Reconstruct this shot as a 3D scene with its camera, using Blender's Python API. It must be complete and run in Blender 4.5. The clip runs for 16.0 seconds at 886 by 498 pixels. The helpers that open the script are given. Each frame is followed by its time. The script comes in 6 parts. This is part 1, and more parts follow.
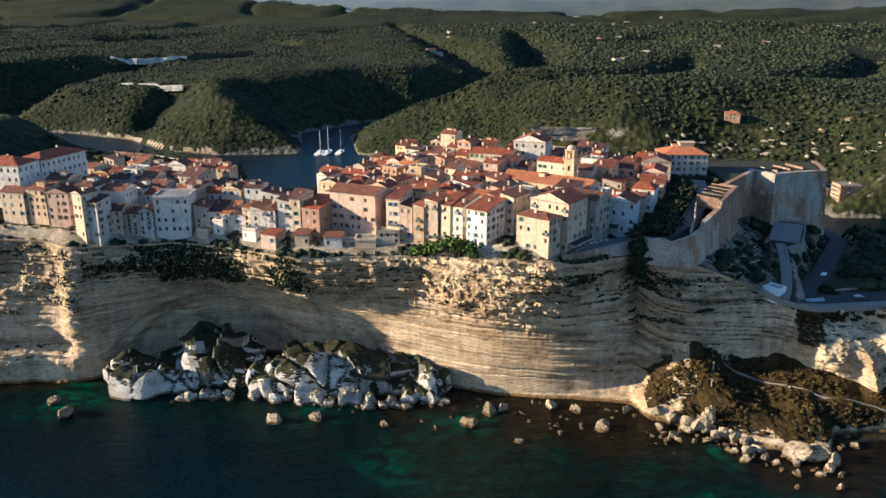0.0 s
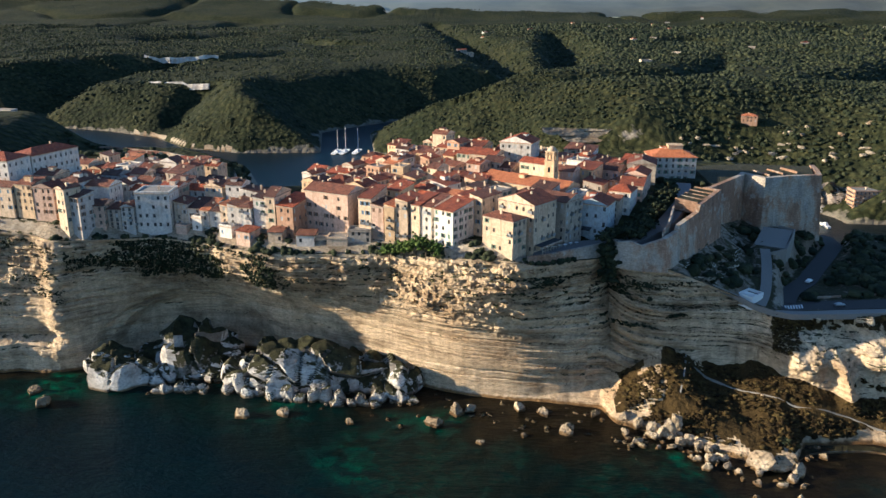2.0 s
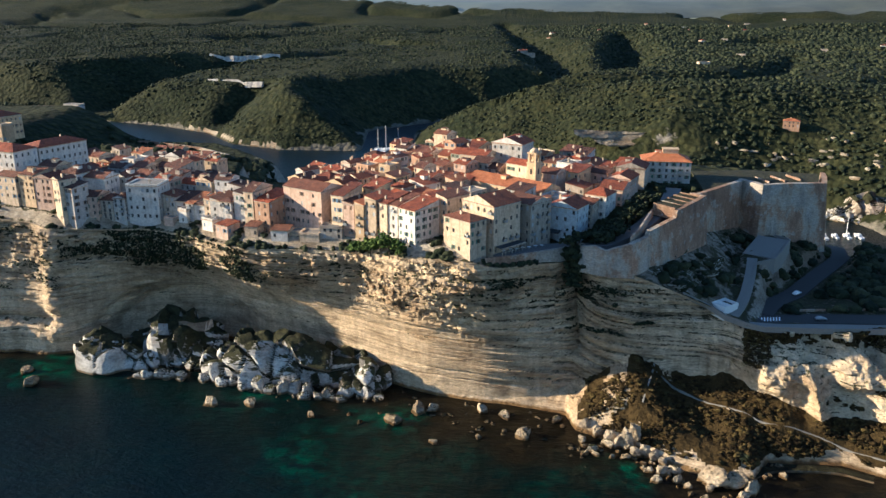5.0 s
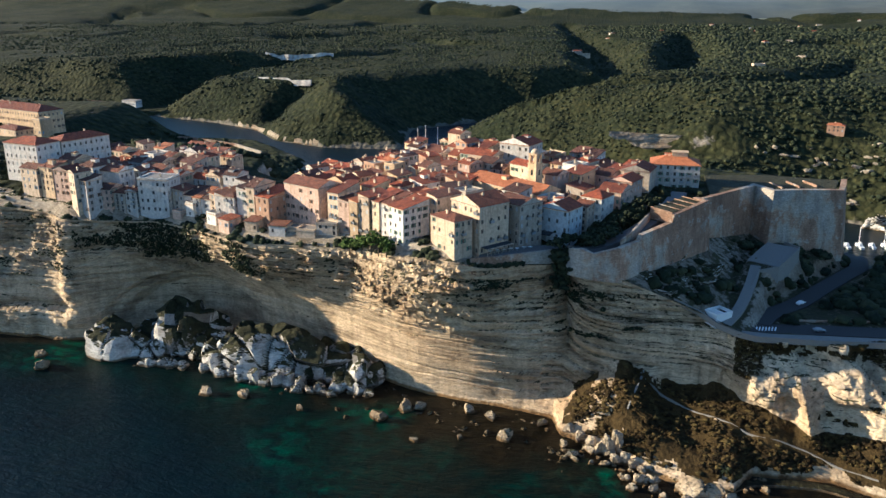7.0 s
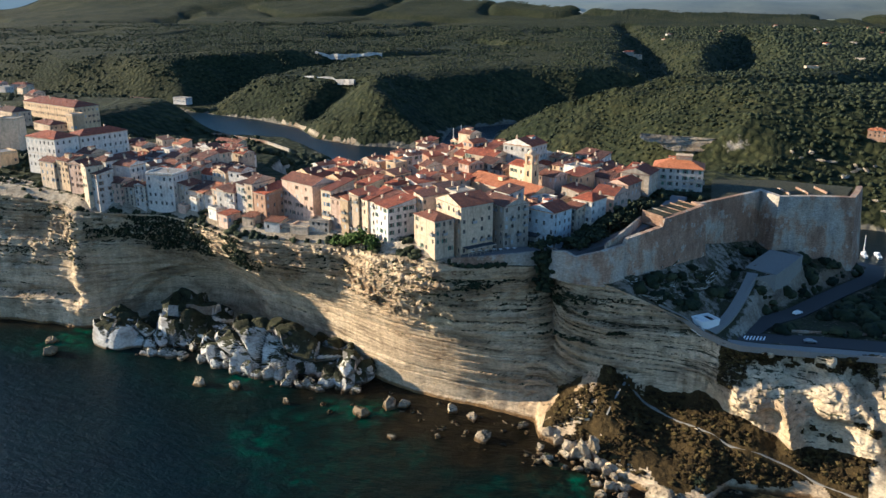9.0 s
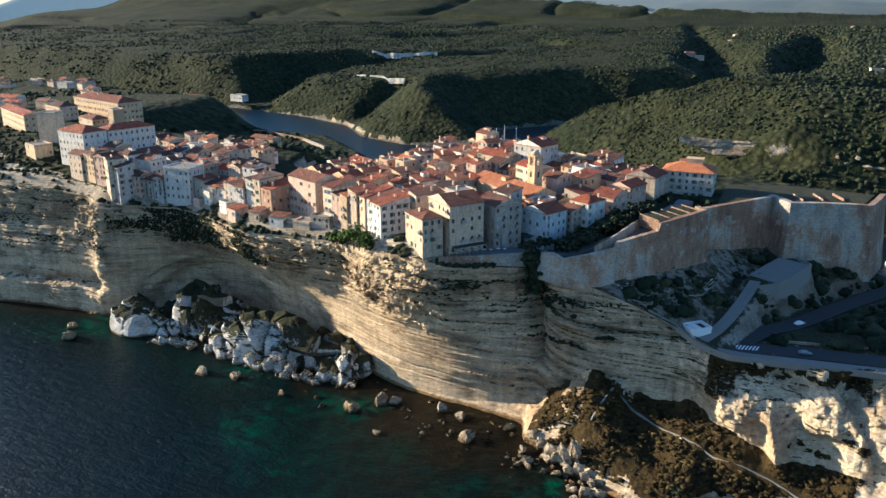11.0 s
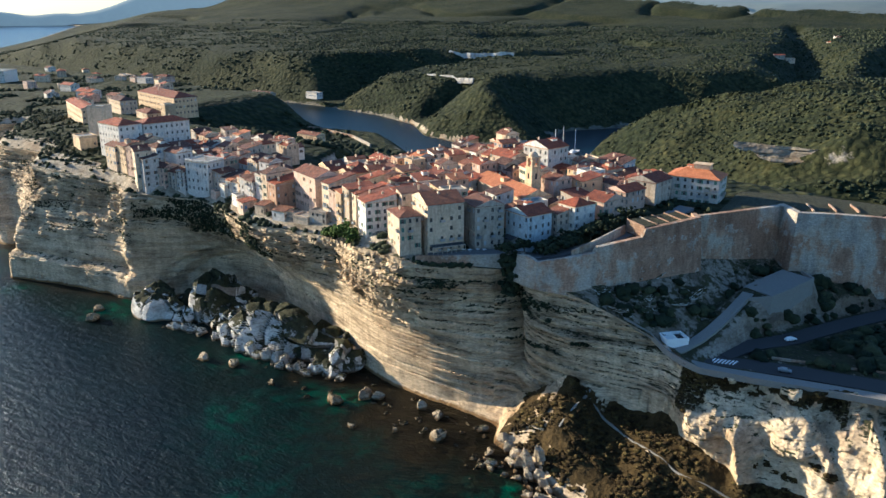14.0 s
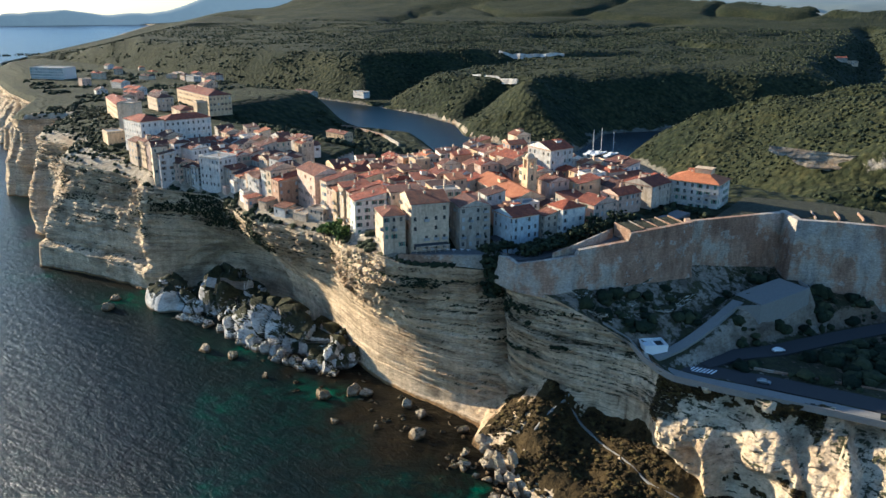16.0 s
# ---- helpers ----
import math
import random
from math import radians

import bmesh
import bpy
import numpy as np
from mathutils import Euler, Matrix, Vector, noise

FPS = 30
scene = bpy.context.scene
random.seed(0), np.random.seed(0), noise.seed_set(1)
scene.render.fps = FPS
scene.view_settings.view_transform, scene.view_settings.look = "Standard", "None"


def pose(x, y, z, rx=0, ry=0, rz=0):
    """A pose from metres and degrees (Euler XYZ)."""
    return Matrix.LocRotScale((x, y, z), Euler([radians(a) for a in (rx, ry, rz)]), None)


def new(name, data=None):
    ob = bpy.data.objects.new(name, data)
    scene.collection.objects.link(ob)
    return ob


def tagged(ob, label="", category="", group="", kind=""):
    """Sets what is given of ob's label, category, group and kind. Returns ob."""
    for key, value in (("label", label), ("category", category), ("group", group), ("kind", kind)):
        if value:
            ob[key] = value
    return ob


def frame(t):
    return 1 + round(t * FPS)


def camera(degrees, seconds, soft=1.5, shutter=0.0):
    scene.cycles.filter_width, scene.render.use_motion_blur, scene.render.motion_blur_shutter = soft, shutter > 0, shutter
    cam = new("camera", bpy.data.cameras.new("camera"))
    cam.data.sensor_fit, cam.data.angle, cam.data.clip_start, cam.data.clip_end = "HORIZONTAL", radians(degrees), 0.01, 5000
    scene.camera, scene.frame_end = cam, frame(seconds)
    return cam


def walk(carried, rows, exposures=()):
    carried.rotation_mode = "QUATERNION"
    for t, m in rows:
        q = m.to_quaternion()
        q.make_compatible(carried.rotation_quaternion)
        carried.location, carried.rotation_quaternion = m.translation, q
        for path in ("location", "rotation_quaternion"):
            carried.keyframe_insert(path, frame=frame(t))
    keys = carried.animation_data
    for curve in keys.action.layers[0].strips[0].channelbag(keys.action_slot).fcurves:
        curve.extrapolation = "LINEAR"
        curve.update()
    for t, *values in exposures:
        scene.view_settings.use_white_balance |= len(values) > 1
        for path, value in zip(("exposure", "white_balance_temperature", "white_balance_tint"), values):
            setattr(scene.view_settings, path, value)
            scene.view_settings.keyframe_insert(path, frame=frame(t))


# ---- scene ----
cam = camera(57.6, 16.0)
METRES, EYE, TILT, LEAN, TURN = 232.0, 157.3, -17.5, 0.0, 0.0
ROWS = [
    (0.0, 0.0, 0.0, 0.0, 0.0, 0.0, -0.0),
    (0.5, 0.0312, -0.0003, -0.0002, 0.73, 0.01, -0.23),
    (1.0, 0.0626, -0.0002, -0.0002, 1.49, 0.0, -0.47),
    (1.5, 0.092, 0.0002, -0.0001, 2.22, -0.0, -0.7),
    (2.0, 0.1236, 0.0011, 0.0002, 3.01, -0.0, -0.96),
    (2.5, 0.1551, 0.0024, 0.0005, 3.84, -0.01, -1.22),
    (3.0, 0.1866, 0.0042, 0.001, 4.68, -0.02, -1.49),
    (3.5, 0.2182, 0.0064, 0.0014, 5.56, -0.04, -1.77),
    (4.0, 0.2496, 0.009, 0.0022, 6.5, -0.07, -2.07),
    (6.5, 0.4046, 0.0303, 0.009, 11.95, -0.34, -3.78),
    (7.0, 0.4351, 0.0364, 0.0108, 13.12, -0.43, -4.14),
    (7.5, 0.4656, 0.0432, 0.0128, 14.23, -0.51, -4.47),
    (8.0, 0.4959, 0.0506, 0.0151, 15.3, -0.59, -4.8),
    (8.5, 0.526, 0.0586, 0.0176, 16.34, -0.68, -5.12),
    (9.0, 0.556, 0.067, 0.0201, 17.43, -0.78, -5.46),
    (11.5, 0.7032, 0.1177, 0.0357, 23.47, -1.46, -7.23),
    (12.0, 0.7316, 0.1297, 0.0393, 24.62, -1.6, -7.57),
    (12.5, 0.7598, 0.1421, 0.0431, 25.77, -1.76, -7.89),
    (13.0, 0.7878, 0.1554, 0.0471, 26.9, -1.92, -8.2),
    (13.5, 0.8154, 0.1689, 0.0514, 28.01, -2.08, -8.49),
    (14.0, 0.8428, 0.1832, 0.0559, 29.14, -2.25, -8.79),
    (14.5, 0.8699, 0.1977, 0.0605, 30.27, -2.42, -9.1),
    (15.0, 0.8968, 0.2129, 0.0654, 31.41, -2.61, -9.39),
    (15.5, 0.9235, 0.2287, 0.0703, 32.54, -2.79, -9.69),
    (16.0, 0.9498, 0.245, 0.0752, 33.65, -2.96, -9.99),
]
LOOK = [(0.0, 1.10, 5330, 7), (8.0, 1.16, 5200, 5), (16.0, 1.32, 5100, 3)]
walk(cam, [(t, pose(0, 0, EYE, TILT, LEAN, TURN) @ pose(METRES * x, METRES * y, METRES * z, 90 + pitch, roll, yaw)) for t, x, y, z, yaw, pitch, roll in ROWS], LOOK)

# ---- sky, sun and exposure ----
SUN_AZ = math.atan2(-0.06, -1.0)          # direction towards the sun, seen from above
SUN_EL = radians(17.0)
world = bpy.data.worlds.new("sky")
scene.world = world
world.use_nodes = True
wn = world.node_tree
sky = wn.nodes.new("ShaderNodeTexSky")
sky.sky_type, sky.sun_disc = "NISHITA", False
sky.sun_elevation, sky.sun_rotation = SUN_EL, math.pi / 2 - SUN_AZ
sky.air_density, sky.dust_density, sky.ozone_density = 1.0, 0.5, 3.0
wn.nodes["Background"].inputs["Strength"].default_value = 0.086
wn.links.new(sky.outputs["Color"], wn.nodes["Background"].inputs["Color"])
sun_data = bpy.data.lights.new("sun", "SUN")
sun_data.energy, sun_data.angle, sun_data.color = 5.6, radians(0.6), (1.0, 0.745, 0.46)
sun = new("sun", sun_data)
sun_dir = Vector((math.cos(SUN_AZ) * math.cos(SUN_EL), math.sin(SUN_AZ) * math.cos(SUN_EL), math.sin(SUN_EL)))
sun.matrix_world = Matrix.Translation((0, 0, 400)) @ sun_dir.to_track_quat("Z", "Y").to_matrix().to_4x4()


# ---- numeric noise ----
def _hash(ix, iy, iz):
    n = (ix.astype(np.int64) * 374761393 + iy.astype(np.int64) * 668265263 + iz.astype(np.int64) * 1274126177) & 0xFFFFFFFF
    n = ((n ^ (n >> 13)) * 1274126177) & 0xFFFFFFFF
    n = ((n ^ (n >> 16)) * 2246822519) & 0xFFFFFFFF
    return ((n ^ (n >> 15)) & 0xFFFFFF) / float(0xFFFFFF)


def vnoise(x, y, z=0.0):
    """Smooth noise in -1..1 over arrays."""
    x, y, z = np.broadcast_arrays(np.asarray(x, float), np.asarray(y, float), np.asarray(z, float))
    ix, iy, iz = np.floor(x), np.floor(y), np.floor(z)
    fx, fy, fz = x - ix, y - iy, z - iz
    fx, fy, fz = (f * f * (3 - 2 * f) for f in (fx, fy, fz))
    out = 0
    for a in (0, 1):
        for b in (0, 1):
            for c in (0, 1):
                wgt = (fx if a else 1 - fx) * (fy if b else 1 - fy) * (fz if c else 1 - fz)
                out = out + wgt * _hash(ix + a, iy + b, iz + c)
    return out * 2 - 1


def fbm(x, y, z=0.0, octaves=4, gain=0.5):
    total, amp, norm = 0, 1.0, 0
    for i in range(octaves):
        total = total + amp * vnoise(x * 2 ** i + 17.3 * i, y * 2 ** i - 9.1 * i, z * 2 ** i + 3.7 * i)
        norm += amp
        amp *= gain
    return total / norm


def sstep(a, b, v):
    t = np.clip((v - a) / (b - a), 0, 1)
    return t * t * (3 - 2 * t)


def seg_dist(x, y, pts):
    """Distance in the plan to a polyline."""
    best = np.full(np.broadcast(x, y).shape, 1e9)
    for (ax, ay), (bx, by) in zip(pts[:-1], pts[1:]):
        dx, dy = bx - ax, by - ay
        t = np.clip(((x - ax) * dx + (y - ay) * dy) / (dx * dx + dy * dy), 0, 1)
        best = np.minimum(best, np.hypot(x - ax - t * dx, y - ay - t * dy))
    return best


def inside(x, y, poly):
    x, y = np.broadcast_arrays(np.asarray(x, float), np.asarray(y, float))
    res = np.zeros(x.shape, bool)
    for (ax, ay), (bx, by) in zip(poly, poly[1:] + poly[:1]):
        cross = ((ay > y) != (by > y)) & (x < (bx - ax) * (y - ay) / (by - ay + 1e-12) + ax)
        res ^= cross
    return res


# ---- materials ----
def nodes_of(name):
    m = bpy.data.materials.new(name)
    m.use_nodes = True
    nt = m.node_tree
    return m, nt, nt.nodes["Principled BSDF"]


def add(nt, kind, **values):
    n = nt.nodes.new("ShaderNode" + kind)
    for k, v in values.items():
        if k in n.inputs:
            n.inputs[k].default_value = v
    return n


def ramp(nt, src, stops):
    r = nt.nodes.new("ShaderNodeValToRGB")
    while len(r.color_ramp.elements) < len(stops):
        r.color_ramp.elements.new(0.5)
    for e, (p, c) in zip(r.color_ramp.elements, stops):
        e.position, e.color = p, (*c, 1) if len(c) == 3 else c
    nt.links.new(src, r.inputs["Fac"])
    return r.outputs["Color"]


def mixc(nt, fac, a, b, mode="MIX"):
    n = nt.nodes.new("ShaderNodeMix")
    n.data_type, n.blend_type = "RGBA", mode
    for sock, v in ((n.inputs[0], fac), (n.inputs[6], a), (n.inputs[7], b)):
        if isinstance(v, (int, float)):
            sock.default_value = v
        elif isinstance(v, tuple):
            sock.default_value = (*v, 1)
        else:
            nt.links.new(v, sock)
    return n.outputs[2]


def math_node(nt, op, a, b=0.0):
    n = nt.nodes.new("ShaderNodeMath")
    n.operation = op
    for sock, v in zip(n.inputs, (a, b)):
        if isinstance(v, (int, float)):
            sock.default_value = v
        else:
            nt.links.new(v, sock)
    return n.outputs[0]


def position(nt, scale=(1, 1, 1), world_space=True):
    src = nt.nodes.new("ShaderNodeNewGeometry").outputs["Position"] if world_space else nt.nodes.new("ShaderNodeTexCoord").outputs["Object"]
    mp = nt.nodes.new("ShaderNodeMapping")
    mp.inputs["Scale"].default_value = scale
    nt.links.new(src, mp.inputs["Vector"])
    return mp.outputs["Vector"]


def noise_tex(nt, vec, scale, detail=4.0, rough=0.55):
    n = add(nt, "TexNoise", Scale=scale, Detail=detail, Roughness=rough)
    nt.links.new(vec, n.inputs["Vector"])
    return n.outputs["Fac"]


def bump(nt, bsdf, height, strength=0.5, distance=0.3):
    b = add(nt, "Bump", Strength=strength, Distance=distance)
    nt.links.new(height, b.inputs["Height"])
    nt.links.new(b.outputs["Normal"], bsdf.inputs["Normal"])


def up_amount(nt):
    sep = nt.nodes.new("ShaderNodeSeparateXYZ")
    nt.links.new(nt.nodes.new("ShaderNodeNewGeometry").outputs["Normal"], sep.inputs[0])
    return sep.outputs["Z"]


def mat_limestone(name, pale, mid, dark, green_from=0.62, strata=0.5):
    m, nt, b = nodes_of(name)
    # slow change of tone: cream, grey and ochre-brown zones
    zone = noise_tex(nt, position(nt, (1, 1, 1.8)), 0.020, 4, 0.55)
    brown = (mid[0] * 0.78, mid[1] * 0.66, mid[2] * 0.54)
    col = ramp(nt, zone, [(0.36, brown), (0.47, mid), (0.60, pale)])
    # beds: broad tonal bands and thin dark partings that run far along the face
    band = noise_tex(nt, position(nt, (0.012, 0.012, 1.0)), 0.42, 5, 0.62)
    col = mixc(nt, strata, col, ramp(nt, band, [(0.30, dark), (0.44, mid), (0.62, pale)]))
    part_ = noise_tex(nt, position(nt, (0.020, 0.020, 1.0)), 0.95, 3, 0.5)
    thin = ramp(nt, part_, [(0.455, (1, 1, 1)), (0.487, (0.26, 0.22, 0.19)), (0.513, (0.26, 0.22, 0.19)), (0.545, (1, 1, 1))])
    where = noise_tex(nt, position(nt, (1, 1, 3.0)), 0.035, 3, 0.5)
    col = mixc(nt, math_node(nt, "MULTIPLY", ramp(nt, where, [(0.48, (0, 0, 0)), (0.62, (1, 1, 1))]), strata), col, thin, "MULTIPLY")
    fine = noise_tex(nt, position(nt, (1, 1, 2.0)), 0.7, 7, 0.68)
    col = mixc(nt, 0.75, col, ramp(nt, fine, [(0.32, (0.45, 0.42, 0.39)), (0.50, (0.95, 0.94, 0.92)), (0.68, (1.18, 1.17, 1.15))]), "MULTIPLY")
    blot = noise_tex(nt, position(nt, (0.7, 0.7, 1.6)), 0.10, 6, 0.66)
    col = mixc(nt, 0.62, col, ramp(nt, blot, [(0.36, (0.30, 0.27, 0.25)), (0.52, (1, 1, 1))]), "MULTIPLY")
    streak = noise_tex(nt, position(nt, (1, 1, 0.09)), 0.30, 4, 0.62)
    col = mixc(nt, 0.38, col, ramp(nt, streak, [(0.42, (0.52, 0.48, 0.44)), (0.58, (1, 1, 1))]), "MULTIPLY")
    leaf = noise_tex(nt, position(nt), 0.35, 5, 0.7)
    veg = ramp(nt, leaf, [(0.35, (0.014, 0.016, 0.008)), (0.65, (0.060, 0.058, 0.026))])
    up = math_node(nt, "ADD", up_amount(nt), math_node(nt, "MULTIPLY", math_node(nt, "SUBTRACT", leaf, 0.5), 1.1))
    fac = ramp(nt, up, [(green_from, (0, 0, 0)), (min(1, green_from + 0.12), (1, 1, 1))])
    col = mixc(nt, fac, col, veg)
    # wet, weed-stained foot along the water line
    sep = nt.nodes.new("ShaderNodeSeparateXYZ")
    nt.links.new(nt.nodes.new("ShaderNodeNewGeometry").outputs["Position"], sep.inputs[0])
    tide = math_node(nt, "ADD", sep.outputs["Z"], math_node(nt, "MULTIPLY", math_node(nt, "SUBTRACT", leaf, 0.5), 2.2))
    col = mixc(nt, ramp(nt, math_node(nt, "DIVIDE", tide, 10.0), [(0.07, (1, 1, 1)), (0.15, (0, 0, 0))]), col, mixc(nt, 1.0, col, (0.34, 0.27, 0.18), "MULTIPLY"))
    nt.links.new(col, b.inputs["Base Color"])
    b.inputs["Roughness"].default_value = 0.93
    b.inputs["Specular IOR Level"].default_value = 0.2
    bump(nt, b, math_node(nt, "ADD", fine, math_node(nt, "MULTIPLY", part_, 0.8)), 1.0, 1.0)
    return m


def mat_ground():
    m, nt, b = nodes_of("maquis_ground")
    big = noise_tex(nt, position(nt), 0.010, 4, 0.55)
    leaf = noise_tex(nt, position(nt), 0.16, 5, 0.65)
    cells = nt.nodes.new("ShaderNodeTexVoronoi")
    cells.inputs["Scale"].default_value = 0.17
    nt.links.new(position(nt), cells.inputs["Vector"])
    col = ramp(nt, leaf, [(0.30, (0.016, 0.022, 0.013)), (0.52, (0.037, 0.042, 0.021)), (0.72, (0.072, 0.070, 0.033))])
    tone = ramp(nt, big, [(0.35, (0.62, 0.70, 0.62)), (0.62, (1.15, 1.08, 0.92))])
    col = mixc(nt, 1.0, col, tone, "MULTIPLY")
    # cell edges are coloured darker, painting the shade between bushes
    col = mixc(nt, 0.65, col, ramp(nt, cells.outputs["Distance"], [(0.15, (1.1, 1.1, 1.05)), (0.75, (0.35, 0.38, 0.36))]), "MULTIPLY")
    rock = ramp(nt, noise_tex(nt, position(nt, (0.3, 0.3, 1)), 0.5, 5, 0.6), [(0.3, (0.15, 0.13, 0.11)), (0.7, (0.42, 0.37, 0.30))])
    steep = math_node(nt, "ADD", up_amount(nt), math_node(nt, "MULTIPLY", math_node(nt, "SUBTRACT", leaf, 0.5), 0.5))
    col = mixc(nt, ramp(nt, steep, [(0.50, (1, 1, 1)), (0.60, (0, 0, 0))]), col, rock)
    bare = noise_tex(nt, position(nt), 0.028, 4, 0.6)
    col = mixc(nt, ramp(nt, bare, [(0.71, (0, 0, 0)), (0.78, (0.8, 0.8, 0.8))]), col, rock)
    sep = nt.nodes.new("ShaderNodeSeparateXYZ")
    nt.links.new(nt.nodes.new("ShaderNodeNewGeometry").outputs["Position"], sep.inputs[0])
    level = math_node(nt, "ADD", sep.outputs["Z"], math_node(nt, "MULTIPLY", math_node(nt, "SUBTRACT", bare, 0.5), 26.0))
    col = mixc(nt, ramp(nt, math_node(nt, "DIVIDE", level, 10.0), [(0.18, (0.45, 0.45, 0.45)), (0.30, (0, 0, 0))]), col, rock)
    nt.links.new(col, b.inputs["Base Color"])
    b.inputs["Roughness"].default_value = 0.95
    b.inputs["Specular IOR Level"].default_value = 0.1
    bump(nt, b, math_node(nt, "SUBTRACT", leaf, cells.outputs["Distance"]), 1.0, 2.0)
    return m


def mat_distance():
    """Far hills; the sea haze over them is painted as emission."""
    m, nt, b = nodes_of("distant_hills_haze_glow")
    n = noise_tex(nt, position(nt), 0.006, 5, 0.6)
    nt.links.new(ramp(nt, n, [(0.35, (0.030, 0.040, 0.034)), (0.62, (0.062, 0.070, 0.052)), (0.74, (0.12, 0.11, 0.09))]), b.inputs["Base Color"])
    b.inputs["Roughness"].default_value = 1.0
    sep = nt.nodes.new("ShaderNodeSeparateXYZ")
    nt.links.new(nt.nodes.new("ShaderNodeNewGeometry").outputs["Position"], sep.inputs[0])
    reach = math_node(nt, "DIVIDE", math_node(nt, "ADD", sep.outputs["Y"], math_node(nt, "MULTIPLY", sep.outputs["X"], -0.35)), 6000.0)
    # blue-grey emission stands in for haze, stronger farther out
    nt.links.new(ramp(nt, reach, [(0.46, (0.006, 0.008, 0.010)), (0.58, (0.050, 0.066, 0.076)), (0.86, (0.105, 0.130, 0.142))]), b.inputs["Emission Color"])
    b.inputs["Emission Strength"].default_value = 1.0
    return m


def mat_leaf(name, dark, mid, light):
    m, nt, b = nodes_of(name)
    n = noise_tex(nt, position(nt), 0.7, 4, 0.7)
    isl = nt.nodes.new("ShaderNodeNewGeometry").outputs["Random Per Island"]
    col = ramp(nt, math_node(nt, "ADD", math_node(nt, "MULTIPLY", n, 0.6), math_node(nt, "MULTIPLY", isl, 0.4)), [(0.25, dark), (0.5, mid), (0.78, light)])
    nt.links.new(col, b.inputs["Base Color"])
    b.inputs["Roughness"].default_value = 0.9
    b.inputs["Specular IOR Level"].default_value = 0.12
    bump(nt, b, n, 1.0, 0.9)
    return m


def mat_plaster(name, base, stain=0.5):
    m, nt, b = nodes_of(name)
    rnd = nt.nodes.new("ShaderNodeObjectInfo").outputs["Random"]
    grain = noise_tex(nt, position(nt), 0.9, 6, 0.68)
    patch = noise_tex(nt, position(nt), 0.23, 5, 0.6)
    run = noise_tex(nt, position(nt, (1, 1, 0.13)), 0.6, 5, 0.65)
    dark = tuple(c * 0.68 for c in base)
    col = mixc(nt, ramp(nt, grain, [(0.34, (0, 0, 0)), (0.60, (1, 1, 1))]), dark, base)
    bare = (0.5 * base[0] + 0.10, 0.5 * base[1] + 0.07, 0.5 * base[2] + 0.04)
    col = mixc(nt, ramp(nt, patch, [(0.54, (0, 0, 0)), (0.64, (0.45, 0.45, 0.45))]), col, bare)
    col = mixc(nt, stain, col, ramp(nt, run, [(0.34, (0.52, 0.46, 0.40)), (0.50, (1, 1, 1))]), "MULTIPLY")
    col = mixc(nt, 1.0, col, ramp(nt, rnd, [(0.0, (0.70, 0.67, 0.64)), (0.5, (0.95, 0.92, 0.88)), (1.0, (1.10, 1.05, 0.98))]), "MULTIPLY")
    nt.links.new(col, b.inputs["Base Color"])
    b.inputs["Roughness"].default_value = 0.88
    bump(nt, b, grain, 0.35, 0.12)
    return m


def mat_masonry():
    m, nt, b = nodes_of("rampart_masonry")
    grain = noise_tex(nt, position(nt, (1, 1, 1.6)), 1.1, 6, 0.68)
    patch = noise_tex(nt, position(nt, (1, 1, 0.75)), 0.045, 5, 0.62)
    spots = noise_tex(nt, position(nt), 0.22, 6, 0.68)
    run = noise_tex(nt, position(nt, (1, 1, 0.22)), 0.30, 5, 0.65)
    courses = noise_tex(nt, position(nt, (0.05, 0.05, 1)), 1.5, 2, 0.5)
    col = ramp(nt, patch, [(0.38, (0.44, 0.40, 0.345)), (0.45, (0.48, 0.41, 0.32)), (0.49, (0.43, 0.285, 0.19)), (0.58, (0.31, 0.185, 0.115))])
    col = mixc(nt, ramp(nt, spots, [(0.57, (0, 0, 0)), (0.64, (0.8, 0.8, 0.8))]), col, (0.52, 0.465, 0.39))
    col = mixc(nt, 0.60, col, ramp(nt, grain, [(0.35, (0.48, 0.46, 0.44)), (0.62, (1.15, 1.12, 1.08))]), "MULTIPLY")
    col = mixc(nt, 0.50, col, ramp(nt, run, [(0.38, (0.40, 0.36, 0.33)), (0.54, (1, 1, 1))]), "MULTIPLY")
    col = mixc(nt, 0.22, col, ramp(nt, courses, [(0.44, (1, 1, 1)), (0.5, (0.45, 0.42, 0.40)), (0.56, (1, 1, 1))]), "MULTIPLY")
    bond = nt.nodes.new("ShaderNodeTexVoronoi")
    bond.inputs["Scale"].default_value = 1.0
    nt.links.new(position(nt, (0.9, 0.9, 1.9)), bond.inputs["Vector"])
    col = mixc(nt, 0.30, col, ramp(nt, bond.outputs["Distance"], [(0.2, (1.08, 1.06, 1.03)), (0.75, (0.5, 0.47, 0.44))]), "MULTIPLY")
    nt.links.new(col, b.inputs["Base Color"])
    b.inputs["Roughness"].default_value = 0.92
    bump(nt, b, math_node(nt, "ADD", grain, courses), 0.7, 0.3)
    return m


